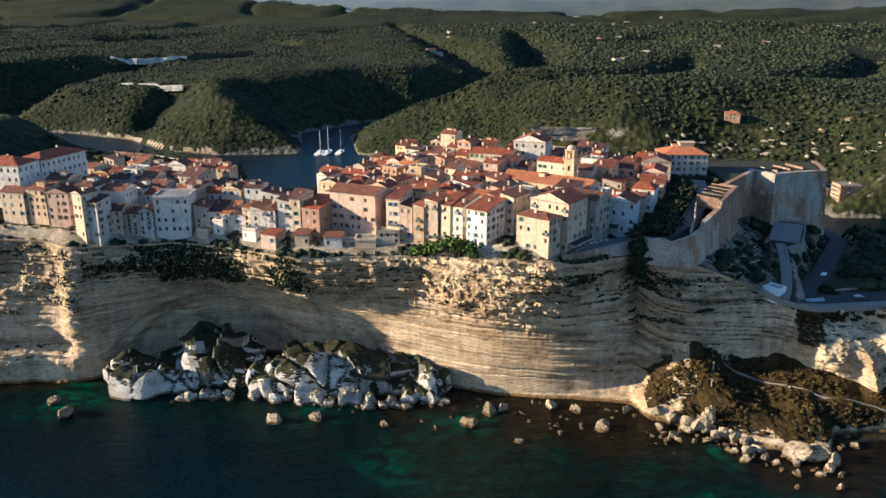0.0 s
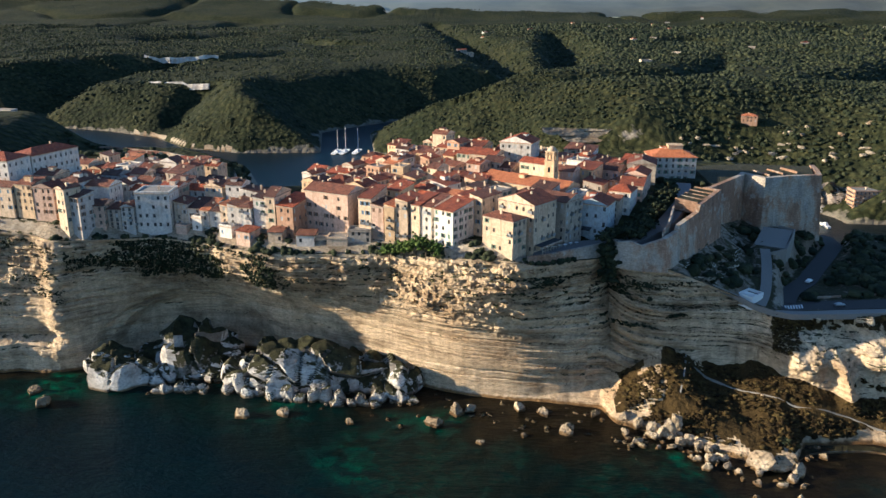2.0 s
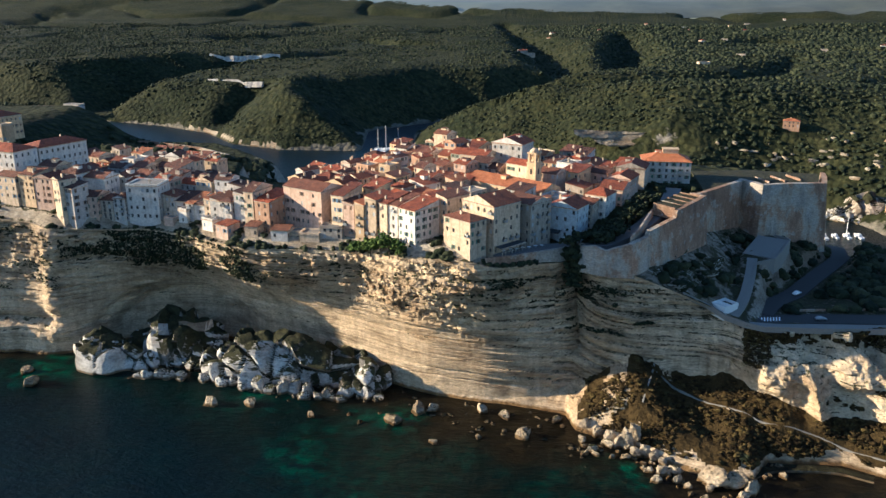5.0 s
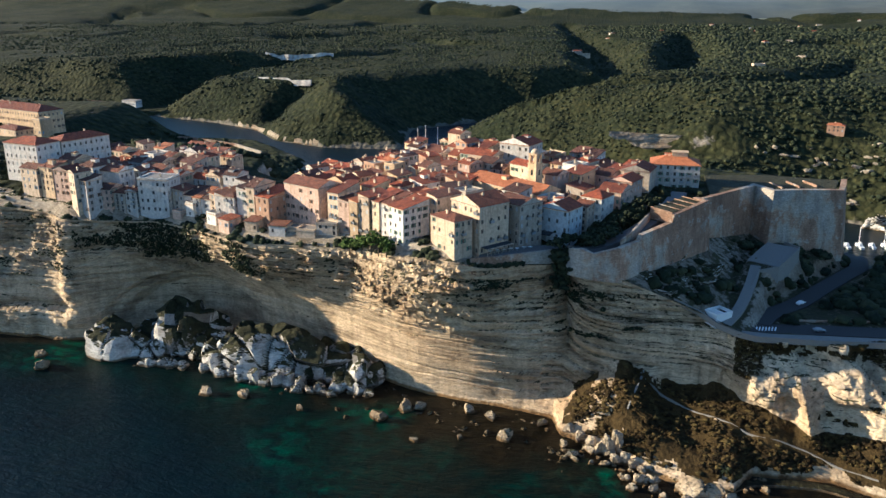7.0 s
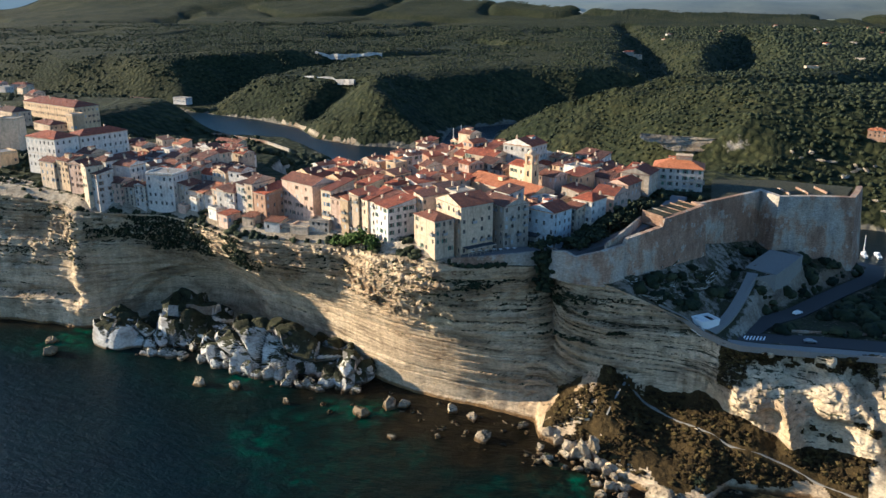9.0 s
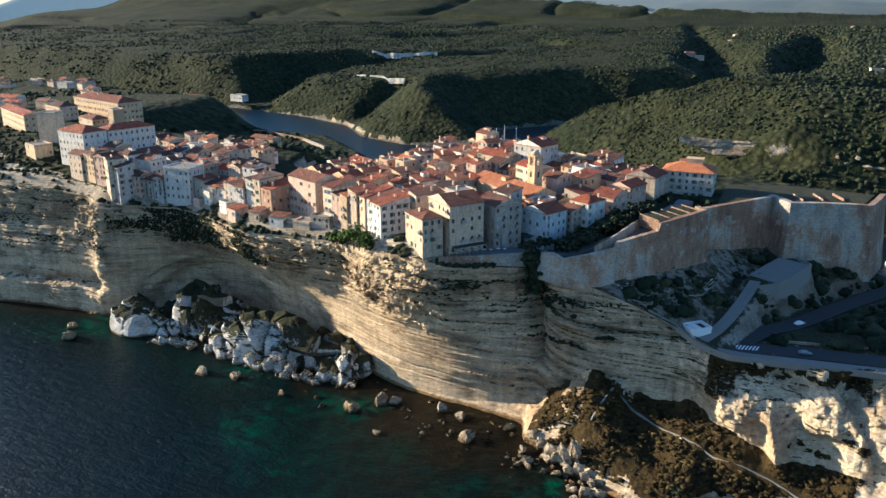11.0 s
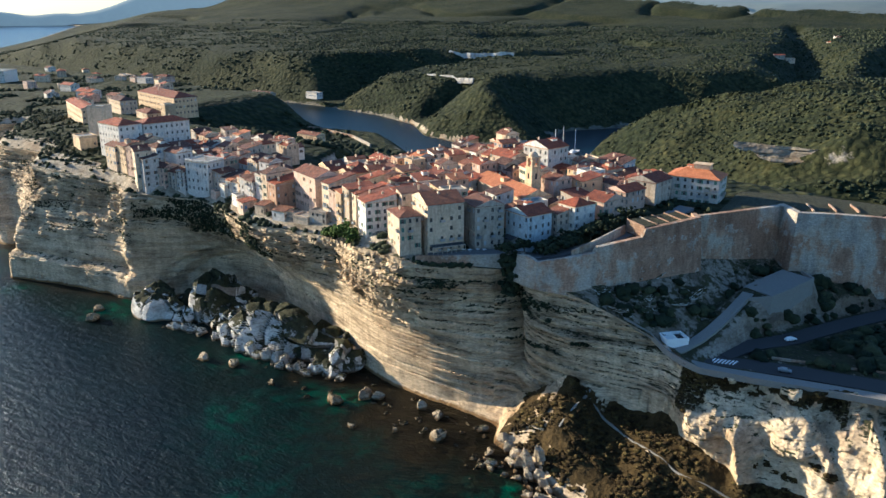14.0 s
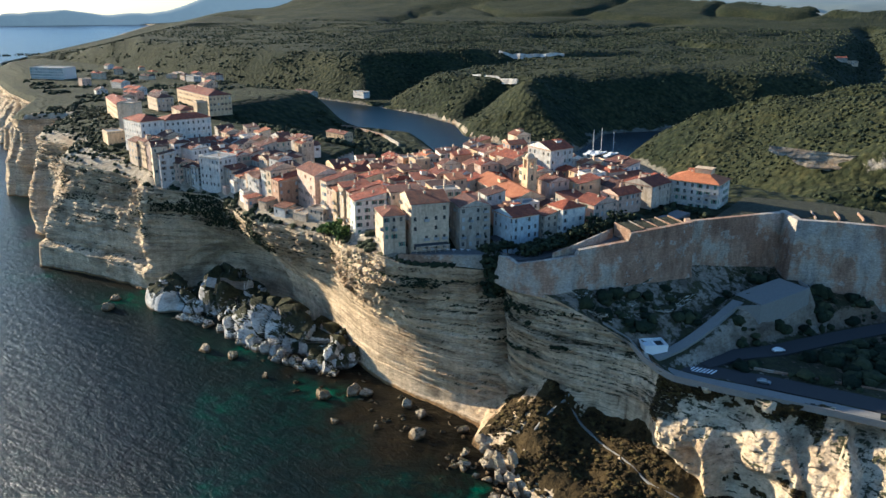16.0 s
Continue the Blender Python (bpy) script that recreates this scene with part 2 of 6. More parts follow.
def mat_tiles(name, a, c, d):
    m, nt, b = nodes_of(name)
    rnd = nt.nodes.new("ShaderNodeObjectInfo").outputs["Random"]
    obj = position(nt, (1, 1, 1), False)
    wave = add(nt, "TexWave", Scale=1.25, Distortion=0.6, Detail=1.0)
    nt.links.new(obj, wave.inputs["Vector"])
    patch = noise_tex(nt, position(nt), 0.45, 5, 0.7)
    fine = noise_tex(nt, position(nt), 2.2, 3, 0.6)
    f = math_node(nt, "ADD", math_node(nt, "MULTIPLY", patch, 0.55), math_node(nt, "MULTIPLY", fine, 0.45))
    col = ramp(nt, f, [(0.32, a), (0.5, c), (0.68, d)])
    col = mixc(nt, 1.0, col, ramp(nt, rnd, [(0.0, (0.45, 0.45, 0.48)), (0.5, (0.88, 0.88, 0.88)), (1.0, (1.25, 1.12, 1.0))]), "MULTIPLY")
    col = mixc(nt, 0.45, col, ramp(nt, wave.outputs["Fac"], [(0.2, (0.5, 0.46, 0.45)), (0.7, (1, 1, 1))]), "MULTIPLY")
    nt.links.new(col, b.inputs["Base Color"])
    b.inputs["Roughness"].default_value = 0.85
    bump(nt, b, wave.outputs["Fac"], 0.7, 0.12)
    return m


def mat_plain(name, base, rough=0.7, metal=0.0, vary=0.25, scale=1.5):
    m, nt, b = nodes_of(name)
    n = noise_tex(nt, position(nt), scale, 4, 0.6)
    col = mixc(nt, n, tuple(c * (1 - vary) for c in base), tuple(min(1, c * (1 + vary)) for c in base))
    nt.links.new(col, b.inputs["Base Color"])
    b.inputs["Roughness"].default_value, b.inputs["Metallic"].default_value = rough, metal
    return m


def mat_sea():
    m, nt, b = nodes_of("sea_water")
    p = position(nt)
    depth = nt.nodes.new("ShaderNodeAttribute")
    depth.attribute_name = "depth"
    shoal = noise_tex(nt, p, 0.028, 5, 0.62)
    weed = noise_tex(nt, p, 0.16, 6, 0.68)
    d = math_node(nt, "ADD", depth.outputs["Fac"], math_node(nt, "MULTIPLY", math_node(nt, "SUBTRACT", shoal, 0.5), 0.8))
    bed = ramp(nt, weed, [(0.38, (0.004, 0.004, 0.003)), (0.55, (0.010, 0.008, 0.004)), (0.68, (0.025, 0.019, 0.010)), (0.80, (0.055, 0.045, 0.026))])
    sand = ramp(nt, shoal, [(0.46, (0.0008, 0.008, 0.008)), (0.58, (0.001, 0.024, 0.018)), (0.66, (0.002, 0.080, 0.043))])
    sand = mixc(nt, ramp(nt, weed, [(0.42, (1, 1, 1)), (0.58, (0, 0, 0))]), sand, (0.0012, 0.006, 0.005))
    deep = ramp(nt, shoal, [(0.35, (0.0006, 0.0050, 0.0085)), (0.7, (0.0008, 0.0095, 0.0125))])
    col = mixc(nt, ramp(nt, d, [(0.10, (0, 0, 0)), (0.24, (1, 1, 1))]), bed, sand)
    col = mixc(nt, ramp(nt, d, [(0.52, (0, 0, 0)), (0.85, (1, 1, 1))]), col, deep)
    nt.links.new(col, b.inputs["Base Color"])
    b.inputs["Roughness"].default_value, b.inputs["IOR"].default_value = 0.28, 1.33
    b.inputs["Specular IOR Level"].default_value = 0.22
    chop = noise_tex(nt, position(nt, (0.7, 1.2, 1)), 0.20, 6, 0.66)
    ripple = noise_tex(nt, position(nt, (0.8, 1.3, 1)), 0.9, 3, 0.6)
    bump(nt, b, math_node(nt, "ADD", chop, math_node(nt, "MULTIPLY", ripple, 0.22)), 0.8, 1.4)
    return m


M_CLIFF = mat_limestone("cliff_limestone", (0.80, 0.635, 0.425), (0.62, 0.47, 0.30), (0.29, 0.21, 0.135), 0.93, 0.5)
M_ROCK = mat_limestone("fallen_limestone", (0.74, 0.71, 0.65), (0.60, 0.56, 0.50), (0.22, 0.19, 0.155), 0.60, 0.15)
M_MOUND = mat_limestone("overgrown_and_crack_shade_limestone", (0.34, 0.31, 0.27), (0.17, 0.145, 0.115), (0.06, 0.05, 0.04), 0.10, 0.15)
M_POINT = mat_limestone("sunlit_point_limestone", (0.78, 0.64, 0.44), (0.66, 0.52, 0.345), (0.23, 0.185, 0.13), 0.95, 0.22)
M_SEAROCK = mat_limestone("brown_sea_rock", (0.58, 0.48, 0.345), (0.42, 0.335, 0.225), (0.16, 0.12, 0.08), 0.86, 0.15)
M_HEATH = mat_leaf("brown_heath", (0.012, 0.009, 0.004), (0.050, 0.033, 0.012), (0.125, 0.085, 0.030))
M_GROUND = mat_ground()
M_SLOPE = mat_limestone("rocky_slope", (0.40, 0.35, 0.28), (0.26, 0.22, 0.17), (0.13, 0.105, 0.08), 0.80, 0.12)
M_SCREE = mat_limestone("bare_hillside_rock", (0.54, 0.46, 0.34), (0.39, 0.32, 0.23), (0.20, 0.16, 0.11), 0.97, 0.2)
M_HAZE_GLOW = mat_distance()
M_LEAF = mat_leaf("maquis_leaves", (0.008, 0.013, 0.008), (0.028, 0.036, 0.019), (0.066, 0.070, 0.034))
M_TREE = mat_leaf("tree_leaves", (0.018, 0.036, 0.009), (0.055, 0.090, 0.020), (0.14, 0.18, 0.045))
M_BROWN = mat_leaf("dry_scrub", (0.011, 0.008, 0.004), (0.042, 0.028, 0.011), (0.105, 0.078, 0.026))
M_SEA = mat_sea()
M_RAMPART = mat_masonry()
M_ASPHALT = mat_plain("asphalt", (0.034, 0.032, 0.031), 0.9)
M_PAVING = mat_plain("pale_paving", (0.21, 0.195, 0.17), 0.85)
M_STREET = mat_plain("worn_grey_paving", (0.13, 0.125, 0.12), 0.9)
M_WHITE = mat_plain("white_paint", (0.78, 0.77, 0.74), 0.6, 0, 0.08)
M_GLASS = mat_plain("window_glass", (0.012, 0.013, 0.015), 0.30, 0, 0.3)
M_DARK = mat_plain("dark_awning_cloth", (0.03, 0.035, 0.04), 0.85)
M_METAL = mat_plain("grey_metal", (0.35, 0.36, 0.37), 0.45, 0.8)
M_TRUNK = mat_plain("bark", (0.10, 0.075, 0.05), 0.9)
PAINT = {
    "white": mat_plaster("white_plaster", (0.78, 0.74, 0.68), 0.45),
    "cream": mat_plaster("cream_plaster", (0.75, 0.59, 0.42), 0.55),
    "ochre": mat_plaster("ochre_plaster", (0.68, 0.50, 0.31), 0.55),
    "orange": mat_plaster("orange_plaster", (0.55, 0.34, 0.22), 0.5),
    "pink": mat_plaster("pink_plaster", (0.66, 0.47, 0.365), 0.55),
    "grey": mat_plaster("grey_plaster", (0.52, 0.45, 0.37), 0.7),
    "blue": mat_plaster("pale_blue_plaster", (0.58, 0.64, 0.68), 0.45),
}
TILES = {
    "red": mat_tiles("red_clay_tiles", (0.060, 0.022, 0.014), (0.27, 0.062, 0.022), (0.50, 0.145, 0.048)),
    "brown": mat_tiles("brown_clay_tiles", (0.045, 0.028, 0.021), (0.155, 0.056, 0.030), (0.29, 0.120, 0.060)),
    "orange": mat_tiles("orange_clay_tiles", (0.22, 0.075, 0.035), (0.44, 0.15, 0.055), (0.58, 0.25, 0.11)),
}
SHUTTER = [mat_plain("shutter_" + n, c, 0.7) for n, c in (("green", (0.09, 0.17, 0.12)), ("blue", (0.14, 0.22, 0.30)), ("brown", (0.17, 0.10, 0.06)), ("grey", (0.40, 0.40, 0.38)))]


# ---- mesh helpers ----
def mesh_of(name, verts, faces, mats, smooth=False, slots=None):
    me = bpy.data.meshes.new(name)
    me.from_pydata([tuple(v) for v in verts], [], [tuple(f) for f in faces])
    for m in (mats if isinstance(mats, (list, tuple)) else [mats]):
        me.materials.append(m)
    if slots is not None:
        me.polygons.foreach_set("material_index", slots)
    me.polygons.foreach_set("use_smooth", [smooth] * len(me.polygons))
    me.update()
    return me


def part(name, me, parent, m=None, label=""):
    ob = new(name, me)
    ob.parent = parent
    if m is not None:
        ob.matrix_basis = m
    return tagged(ob, label) if label else ob


def grid_mesh(name, X, Y, Z, mat, smooth=True):
    n, k = X.shape
    idx = np.arange(n * k).reshape(n, k)
    quads = np.stack([idx[:-1, :-1], idx[1:, :-1], idx[1:, 1:], idx[:-1, 1:]], -1).reshape(-1, 4)
    me = bpy.data.meshes.new(name)
    me.vertices.add(n * k)
    me.vertices.foreach_set("co", np.stack([X, Y, Z], -1).astype(np.float32).ravel())
    me.loops.add(quads.size)
    me.loops.foreach_set("vertex_index", quads.ravel().astype(np.int32))
    me.polygons.add(len(quads))
    me.polygons.foreach_set("loop_start", np.arange(0, quads.size, 4, dtype=np.int32))
    me.polygons.foreach_set("use_smooth", np.full(len(quads), smooth))
    me.materials.append(mat)
    me.update(calc_edges=True)
    return me


def box(w, d, h, x=0.0, y=0.0, z=0.0):
    """Verts and faces of a box whose base's centre is x, y, z."""
    v = [(x + sx * w / 2, y + sy * d / 2, z + sz * h) for sz in (0, 1) for sx, sy in ((-1, -1), (1, -1), (1, 1), (-1, 1))]
    return v, [(3, 2, 1, 0), (4, 5, 6, 7), (0, 1, 5, 4), (1, 2, 6, 5), (2, 3, 7, 6), (3, 0, 4, 7)]


def join(*pieces):
    verts, faces = [], []
    for v, f in pieces:
        o = len(verts)
        verts += list(v)
        faces += [tuple(i + o for i in q) for q in f]
    return verts, faces


# ---- the coast: plan of the cliff as functions of x ----
def eased(fn):
    """The same plan line with its corners rounded."""
    def inner(x):
        x = np.asarray(x, float)
        return sum(fn(x + o) for o in (-4.0, -2.0, 0.0, 2.0, 4.0)) / 5
    return inner


@eased
def rim_y(x):
    return np.interp(x, (-3700, -2555, -1668, -1100, -700, -560, -450, -425, -400, -325, -265, -242, -226, -182, -164, -152, -140, -124, -112, -88, -62, -46, -10, 13, 40, 50, 64, 72, 76, 81, 88, 97, 115, 134, 146, 165, 205, 260, 3700),
                     (2920, 1900, 1020, 705, 530, 478, 400, 392, 420, 350, 344, 318, 318, 320, 319, 312, 316, 322, 325, 317, 305, 304, 303, 288, 279, 283, 293, 297, 303, 297, 292, 296, 301, 304, 295, 297, 302, 300, 300))


@eased
def rim_z(x):
    return np.interp(x, (-3700, -1668, -700, -420, -260, -182, -124, -60, -10, 13, 38, 48, 64, 76, 97, 115, 134, 146, 300, 3700),
                     (6, 12, 52, 62, 64, 61, 58, 58, 59, 63, 65, 62, 61.5, 60, 58, 50, 41.5, 39.5, 39, 39))


@eased
def foot_y(x):
    """The cliff's foot, behind the fallen blocks."""
    return np.interp(x, (-3700, -2555, -1668, -1100, -700, -560, -450, -427, -405, -380, -321, -290, -262, -247, -229, -192, -163, -152, -144, -125, -100, -75, -50, -25, 0, 20, 40, 63, 78, 92, 108, 125, 138, 144, 152, 165, 180, 210, 260, 3700),
                     (2895, 1870, 1000, 690, 512, 460, 390, 383, 408, 400, 338, 340, 330, 303, 308, 315, 316, 312, 318, 332, 338, 336, 330, 320, 308, 300, 297, 296, 301, 299, 299, 301, 299, 290, 282, 281, 280, 270, 256, 250))


def foot_z(x):
    return np.interp(x, (-200, 50, 72, 90, 108, 135, 145, 152, 163, 180, 205, 240), (1.5, 1.5, 6, 15, 21, 25, 19, 17, 14, 13, 17, 22))


def shore_y(x):
    return np.where(x < 40, foot_y(x) - 3, np.interp(x, (40, 63, 76, 80, 99, 111, 123, 140, 147, 172, 190, 220, 300, 3700), (293, 291, 284, 270, 266, 254, 247, 246, 263, 266, 256, 240, 215, 210)))


WALL = [(76, 300), (79, 297), (97, 297.5), (131, 350), (127, 358), (153, 391), (160, 384), (192, 398), (199, 430)]
FORT = [(60, 299), (78.5, 303), (82, 299.5), (88, 297), (95.5, 300.5), (124, 345), (123, 361), (149, 395), (160, 388), (189.5, 401), (195, 423), (165, 432), (60, 450)]
LANDING = [(154.5, 349, 50.6), (159, 358, 51.8), (165, 370, 53)]
INLET = [(-1700, 1120), (-1000, 985), (-700, 955), (-560, 935), (-460, 905), (-390, 868), (-330, 800), (-240, 765), (-110, 775), (-20, 690), (80, 575), (150, 560), (200, 568), (235, 575)]
ROAD_LOW = [(138, 303, 38.6), (150, 307, 38.2), (172, 312, 38), (200, 315, 38), (260, 316, 38)]
ROAD_UP = [(150, 312, 38.2), (156, 325, 38.2), (168, 338, 38), (180, 358, 38), (193, 379, 37.5), (205, 400, 36), (212, 430, 32), (208, 460, 25), (196, 490, 14), (190, 515, 3)]
RAMP = [(137, 303, 40.2), (142, 312, 41.8), (146, 324, 44.6), (150, 338, 48.5), (151.5, 346, 50.2)]
CREEK = [(-110, 790), (-140, 950), (-75, 1030)]
# valleys across the inlet: line of the floor (x, y, z), half width of the floor, slope of the sides
VALLEYS = [
    ([(-140, 900, 0), (-100, 1010, 2), (-20, 1085, 8), (60, 1160, 14), (95, 1215, 18)], 10, 0.66),
    ([(95, 1215, 18), (45, 1400, 26), (10, 1700, 34), (-70, 2200, 44), (-150, 2700, 52)], 10, 0.58),
    ([(95, 1215, 18), (160, 1380, 26), (185, 1700, 34), (195, 2200, 50)], 10, 0.66),
    ([(-40, 960, 4), (60, 960, 20), (180, 985, 34), (290, 1060, 44), (360, 1200, 52), (420, 1400, 60)], 6, 0.62),
    ([(430, 960, 40), (570, 1110, 40), (690, 1320, 46), (800, 1600, 54)], 8, 0.66),
    ([(-560, 960, -2), (-560, 1060, 4), (-500, 1180, 18), (-455, 1262, 36)], 12, 0.66),
    ([(-400, 1262, 40), (-352, 1330, 44), (-325, 1450, 56)], 8, 0.66),
    ([(-352, 900, 0), (-345, 945, 8), (-334, 985, 28), (-322, 1004, 44)], 5, 0.85),
]


def carve(x, y, top):
    """Cut the valleys into a plateau of height top, with soft shoulders."""
    for line, wide, steep in VALLEYS:
        best = np.full(x.shape, 1e9)
        for (ax, ay, az), (bx, by, bz) in zip(line[:-1], line[1:]):
            dx, dy = bx - ax, by - ay
            t = np.clip(((x - ax) * dx + (y - ay) * dy) / (dx * dx + dy * dy), 0, 1)
            d = np.hypot(x - ax - t * dx, y - ay - t * dy) * (1 + 0.16 * vnoise(x / 38, y / 38))
            best = np.minimum(best, az + (bz - az) * t + steep * np.maximum(0, d - wide))
        h = np.clip(0.5 + (best - top) / 22, 0, 1)
        top = best * (1 - h) + top * h - 11 * h * (1 - h)
    return top


def height(x, y):
    """The ground behind the cliff's rim."""
    x, y = np.broadcast_arrays(np.asarray(x, float), np.asarray(y, float))
    ry, rz = rim_y(x), rim_z(x)
    back = np.interp(x, (-1700, -700, -450, -330, -290, -215, -150, -125, -105, -85, -60, -30, 0, 100, 190, 260), (950, 760, 660, 620, 610, 622, 570, 470, 405, 392, 402, 432, 450, 440, 428, 410))
    crown = np.interp(x, (-1700, -700, -450, -330, -260, -187, -113, -50, 0, 40, 100, 140, 200), (45, 55, 64, 70, 73, 71, 66, 63, 66, 69, 73, 73, 71))
    step_up = 4.0 * sstep(0.5, 7, y - ry) * sstep(46, 34, x)
    town = np.maximum(rz + step_up + (crown - rz - step_up) * sstep(2, 48, y - ry), 0)
    town = town - 30 * sstep(-340, -260, x) * sstep(-60, -100, x) * sstep(430, 520, y)
    # open slope and road terrace outside the ramparts
    d = seg_dist(x, y, WALL)
    foot = np.interp(x, (96, 131, 150, 160, 192), (58, 57, 54, 51, 44))
    slope = 38 + np.maximum(0, foot - 38) * np.clip(1 - d / 40, 0, 1) ** 1.25
    for line, wide in ((ROAD_LOW, 5), (ROAD_UP, 5), (RAMP, 3.2), (LANDING, 5.0)):
        dr = seg_dist(x, y, [p[:2] for p in line])
        lvl = np.interp(y, [p[1] for p in line], [p[2] for p in line])
        slope = lvl + (slope - lvl) * sstep(wide, wide + 5, dr)
    slope = np.where(y > 400, np.maximum(2.5, slope - 36 * sstep(400, 470, y)), slope)
    mix = sstep(92, 100, x)
    prom = town * (1 - mix) + np.where(inside(x, y, FORT), town, slope) * mix
    prom = rz + (prom - rz) * sstep(0, 5, y - ry) + 0.5 * fbm(x / 7, y / 7) * sstep(1, 8, y - ry)
    prom = prom - (prom + 5) * sstep(0, 75, y - back)
    # the far side of the inlet
    di = np.minimum(seg_dist(x, y, INLET) - 50, seg_dist(x, y, CREEK) - 24)
    plateau = 64 + 0.004 * np.maximum(0, y - 900) + 7 * fbm(x / 300 + 3, y / 300, 0.0, 3) + 3 * fbm(x / 90, y / 90 + 5, 0.0, 3)
    plateau = plateau - 14 * np.exp(-((x + 430) / 150) ** 2 - ((y - 1040) / 110) ** 2)
    plateau = plateau + 14 * sstep(700, 1500, x) + 16 * sstep(1500, 3000, y) * fbm(x / 600, y / 400 + 9)
    ridge = np.interp(x, (-120, -73, -20, 63, 150, 320, 520), (0, 0, 9, 13, 14, 10, 0))
    plateau = plateau + ridge * np.exp(-((y - 790 - 0.05 * (x - 60)) / 80) ** 2)
    plateau = plateau + 8 * np.exp(-((x + 235) / 60) ** 2 - ((y - 940) / 70) ** 2)
    wind = fbm(x / 430 + 2.2, y / 430 + 0.7, 0.0, 3)
    plateau = plateau - 20 * np.exp(-(wind / 0.08) ** 2) * sstep(1250, 1600, y) * sstep(200, 400, np.abs(x - 50))
    plateau = carve(x, y, plateau)
    plateau = plateau + sstep(2600, 4400, y) * (245 + 40 * fbm(x / 700 + 1.7, y / 700)) * sstep(0, 700, y + 0.95 * x)
    pit = np.exp(-(((x - 125) / 54) ** 2 + ((y - 680) / 21) ** 2) ** 3)
    plateau = plateau + (33 - plateau) * pit
    shore = np.where(di < 7, -5 + 1.3 * np.maximum(di, 0), 4.1 + np.where(y > 860, 0.72, 0.62) * (di - 7) * (1 + 0.15 * vnoise(x / 40, y / 40)))
    h = np.clip(0.5 + (shore - plateau) / 40, 0, 1)
    far = shore * (1 - h) + plateau * h - 20 * h * (1 - h)
    far = np.where(di > 0, np.maximum(far, np.minimum(shore, 5)), -5) + 0.9 * np.where(di > 12, fbm(x / 16, y / 16), 0)
    centre = np.interp(x, [p[0] for p in INLET], [p[1] for p in INLET])
    z = np.where(y > centre, far, prom)
    coast = sstep(0, 500, y - ry)
    cap = rz + 34 * coast + 45 * sstep(-500, 200, y + 0.95 * x) + 200 * sstep(200, 1000, y + 0.95 * x)
    return np.where(x < -900, np.minimum(z, cap + 60 * sstep(-1300, -900, x)), z)


def axis(*spans):
    out = []
    for a, b, step in spans:
        out += list(np.arange(a, b, step))
    return np.array(out + [spans[-1][1]])


# land sheet
gx = axis((-4600, -1400, 40), (-1400, -700, 20), (-700, -300, 5), (-300, 260, 1.6), (260, 460, 3.2), (460, 700, 8), (700, 4600, 70))
gu = axis((0, 130, 1.3), (130, 300, 3), (300, 900, 5), (900, 1800, 7), (1800, 2700, 20))
GX, GU = np.meshgrid(gx, gu, indexing="ij")
GY = rim_y(GX) + GU
GZ = height(GX, GY)
canopy = sstep(600, 700, GY) * (GZ > 8) * sstep(1300, 900, np.abs(GX))
GZ = GZ + canopy * (0.8 * vnoise(GX / 7, GY / 7) + 0.5 * vnoise(GX / 3.1, GY / 3.1))
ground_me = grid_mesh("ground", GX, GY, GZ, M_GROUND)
ground_me.materials.append(M_SLOPE)
ground_me.materials.append(M_SCREE)
below_walls = (GX > 94) & (GX < 225) & (GY < 404) & ~inside(GX, GY, FORT)
brow = (GX > -430) & (GX < 62) & (GU < 13 + 8 * fbm(GX / 14, GY / 14))
shore_rock = (GY > 620) & (GZ > -1) & (GZ < 2.2 + 4.5 * fbm(GX / 30, GY / 30)) & (GX > -400) & (GX < -240)
ground_me.polygons.foreach_set("material_index", np.where(below_walls, 1, np.where(shore_rock | brow, 2, 0))[:-1, :-1].astype(np.int32).ravel())
ground = new("ground", ground_me)
tagged(ground, "hilly limestone ground covered in dark green maquis scrub", "ground", kind="structure")

hx = axis((-4600, 4600, 60))
HX, HU = np.meshgrid(hx, axis((2680, 5200, 40)), indexing="ij")
HY = rim_y(HX) + HU
far_hills = new("backdrop_hills", grid_mesh("backdrop_hills", HX, HY, height(HX, HY) + 20 * fbm(HX / 260, HY / 260) * sstep(2700, 3000, HU), M_HAZE_GLOW))
tagged(far_hills, "distant wooded hills with blue-grey haze painted as glow", "hills", kind="structure")

# cliff face from the sea to the rim
cx = axis((-4600, -1400, 60), (-1400, -700, 8), (-700, -300, 1.8), (-300, 235, 0.6), (235, 700, 8), (700, 4600, 80))
cv = np.linspace(0, 1, 210)
CX, CV = np.meshgrid(cx, cv, indexing="ij")
ry, rz, fy, fz, sy = rim_y(CX), rim_z(CX), foot_y(CX), foot_z(CX), shore_y(CX)
talus = 0.18
brow_y = ry + 1.0
mid_y = 0.86 * fy + 0.14 * ry
t1 = np.clip(CV / talus, 0, 1)
t2 = np.clip((CV - talus) / (1 - talus), 0, 1)
z1 = -4 + (fz + 4) * t1
y1 = sy + (fy - sy) * t1
zc = fz + (rz - fz) * t2
k = [0.0, 0.42, 0.80, 1.0]
ycl = np.where(t2 < k[1], fy + (mid_y - fy) * sstep(0, k[1], t2) , np.where(t2 < k[2], mid_y + (brow_y - mid_y) * (t2 - k[1]) / (k[2] - k[1]), brow_y + (ry - brow_y) * (t2 - k[2]) / (k[3] - k[2])))
Z = np.where(CV < talus, z1, zc)
Y = np.where(CV < talus, y1, ycl)
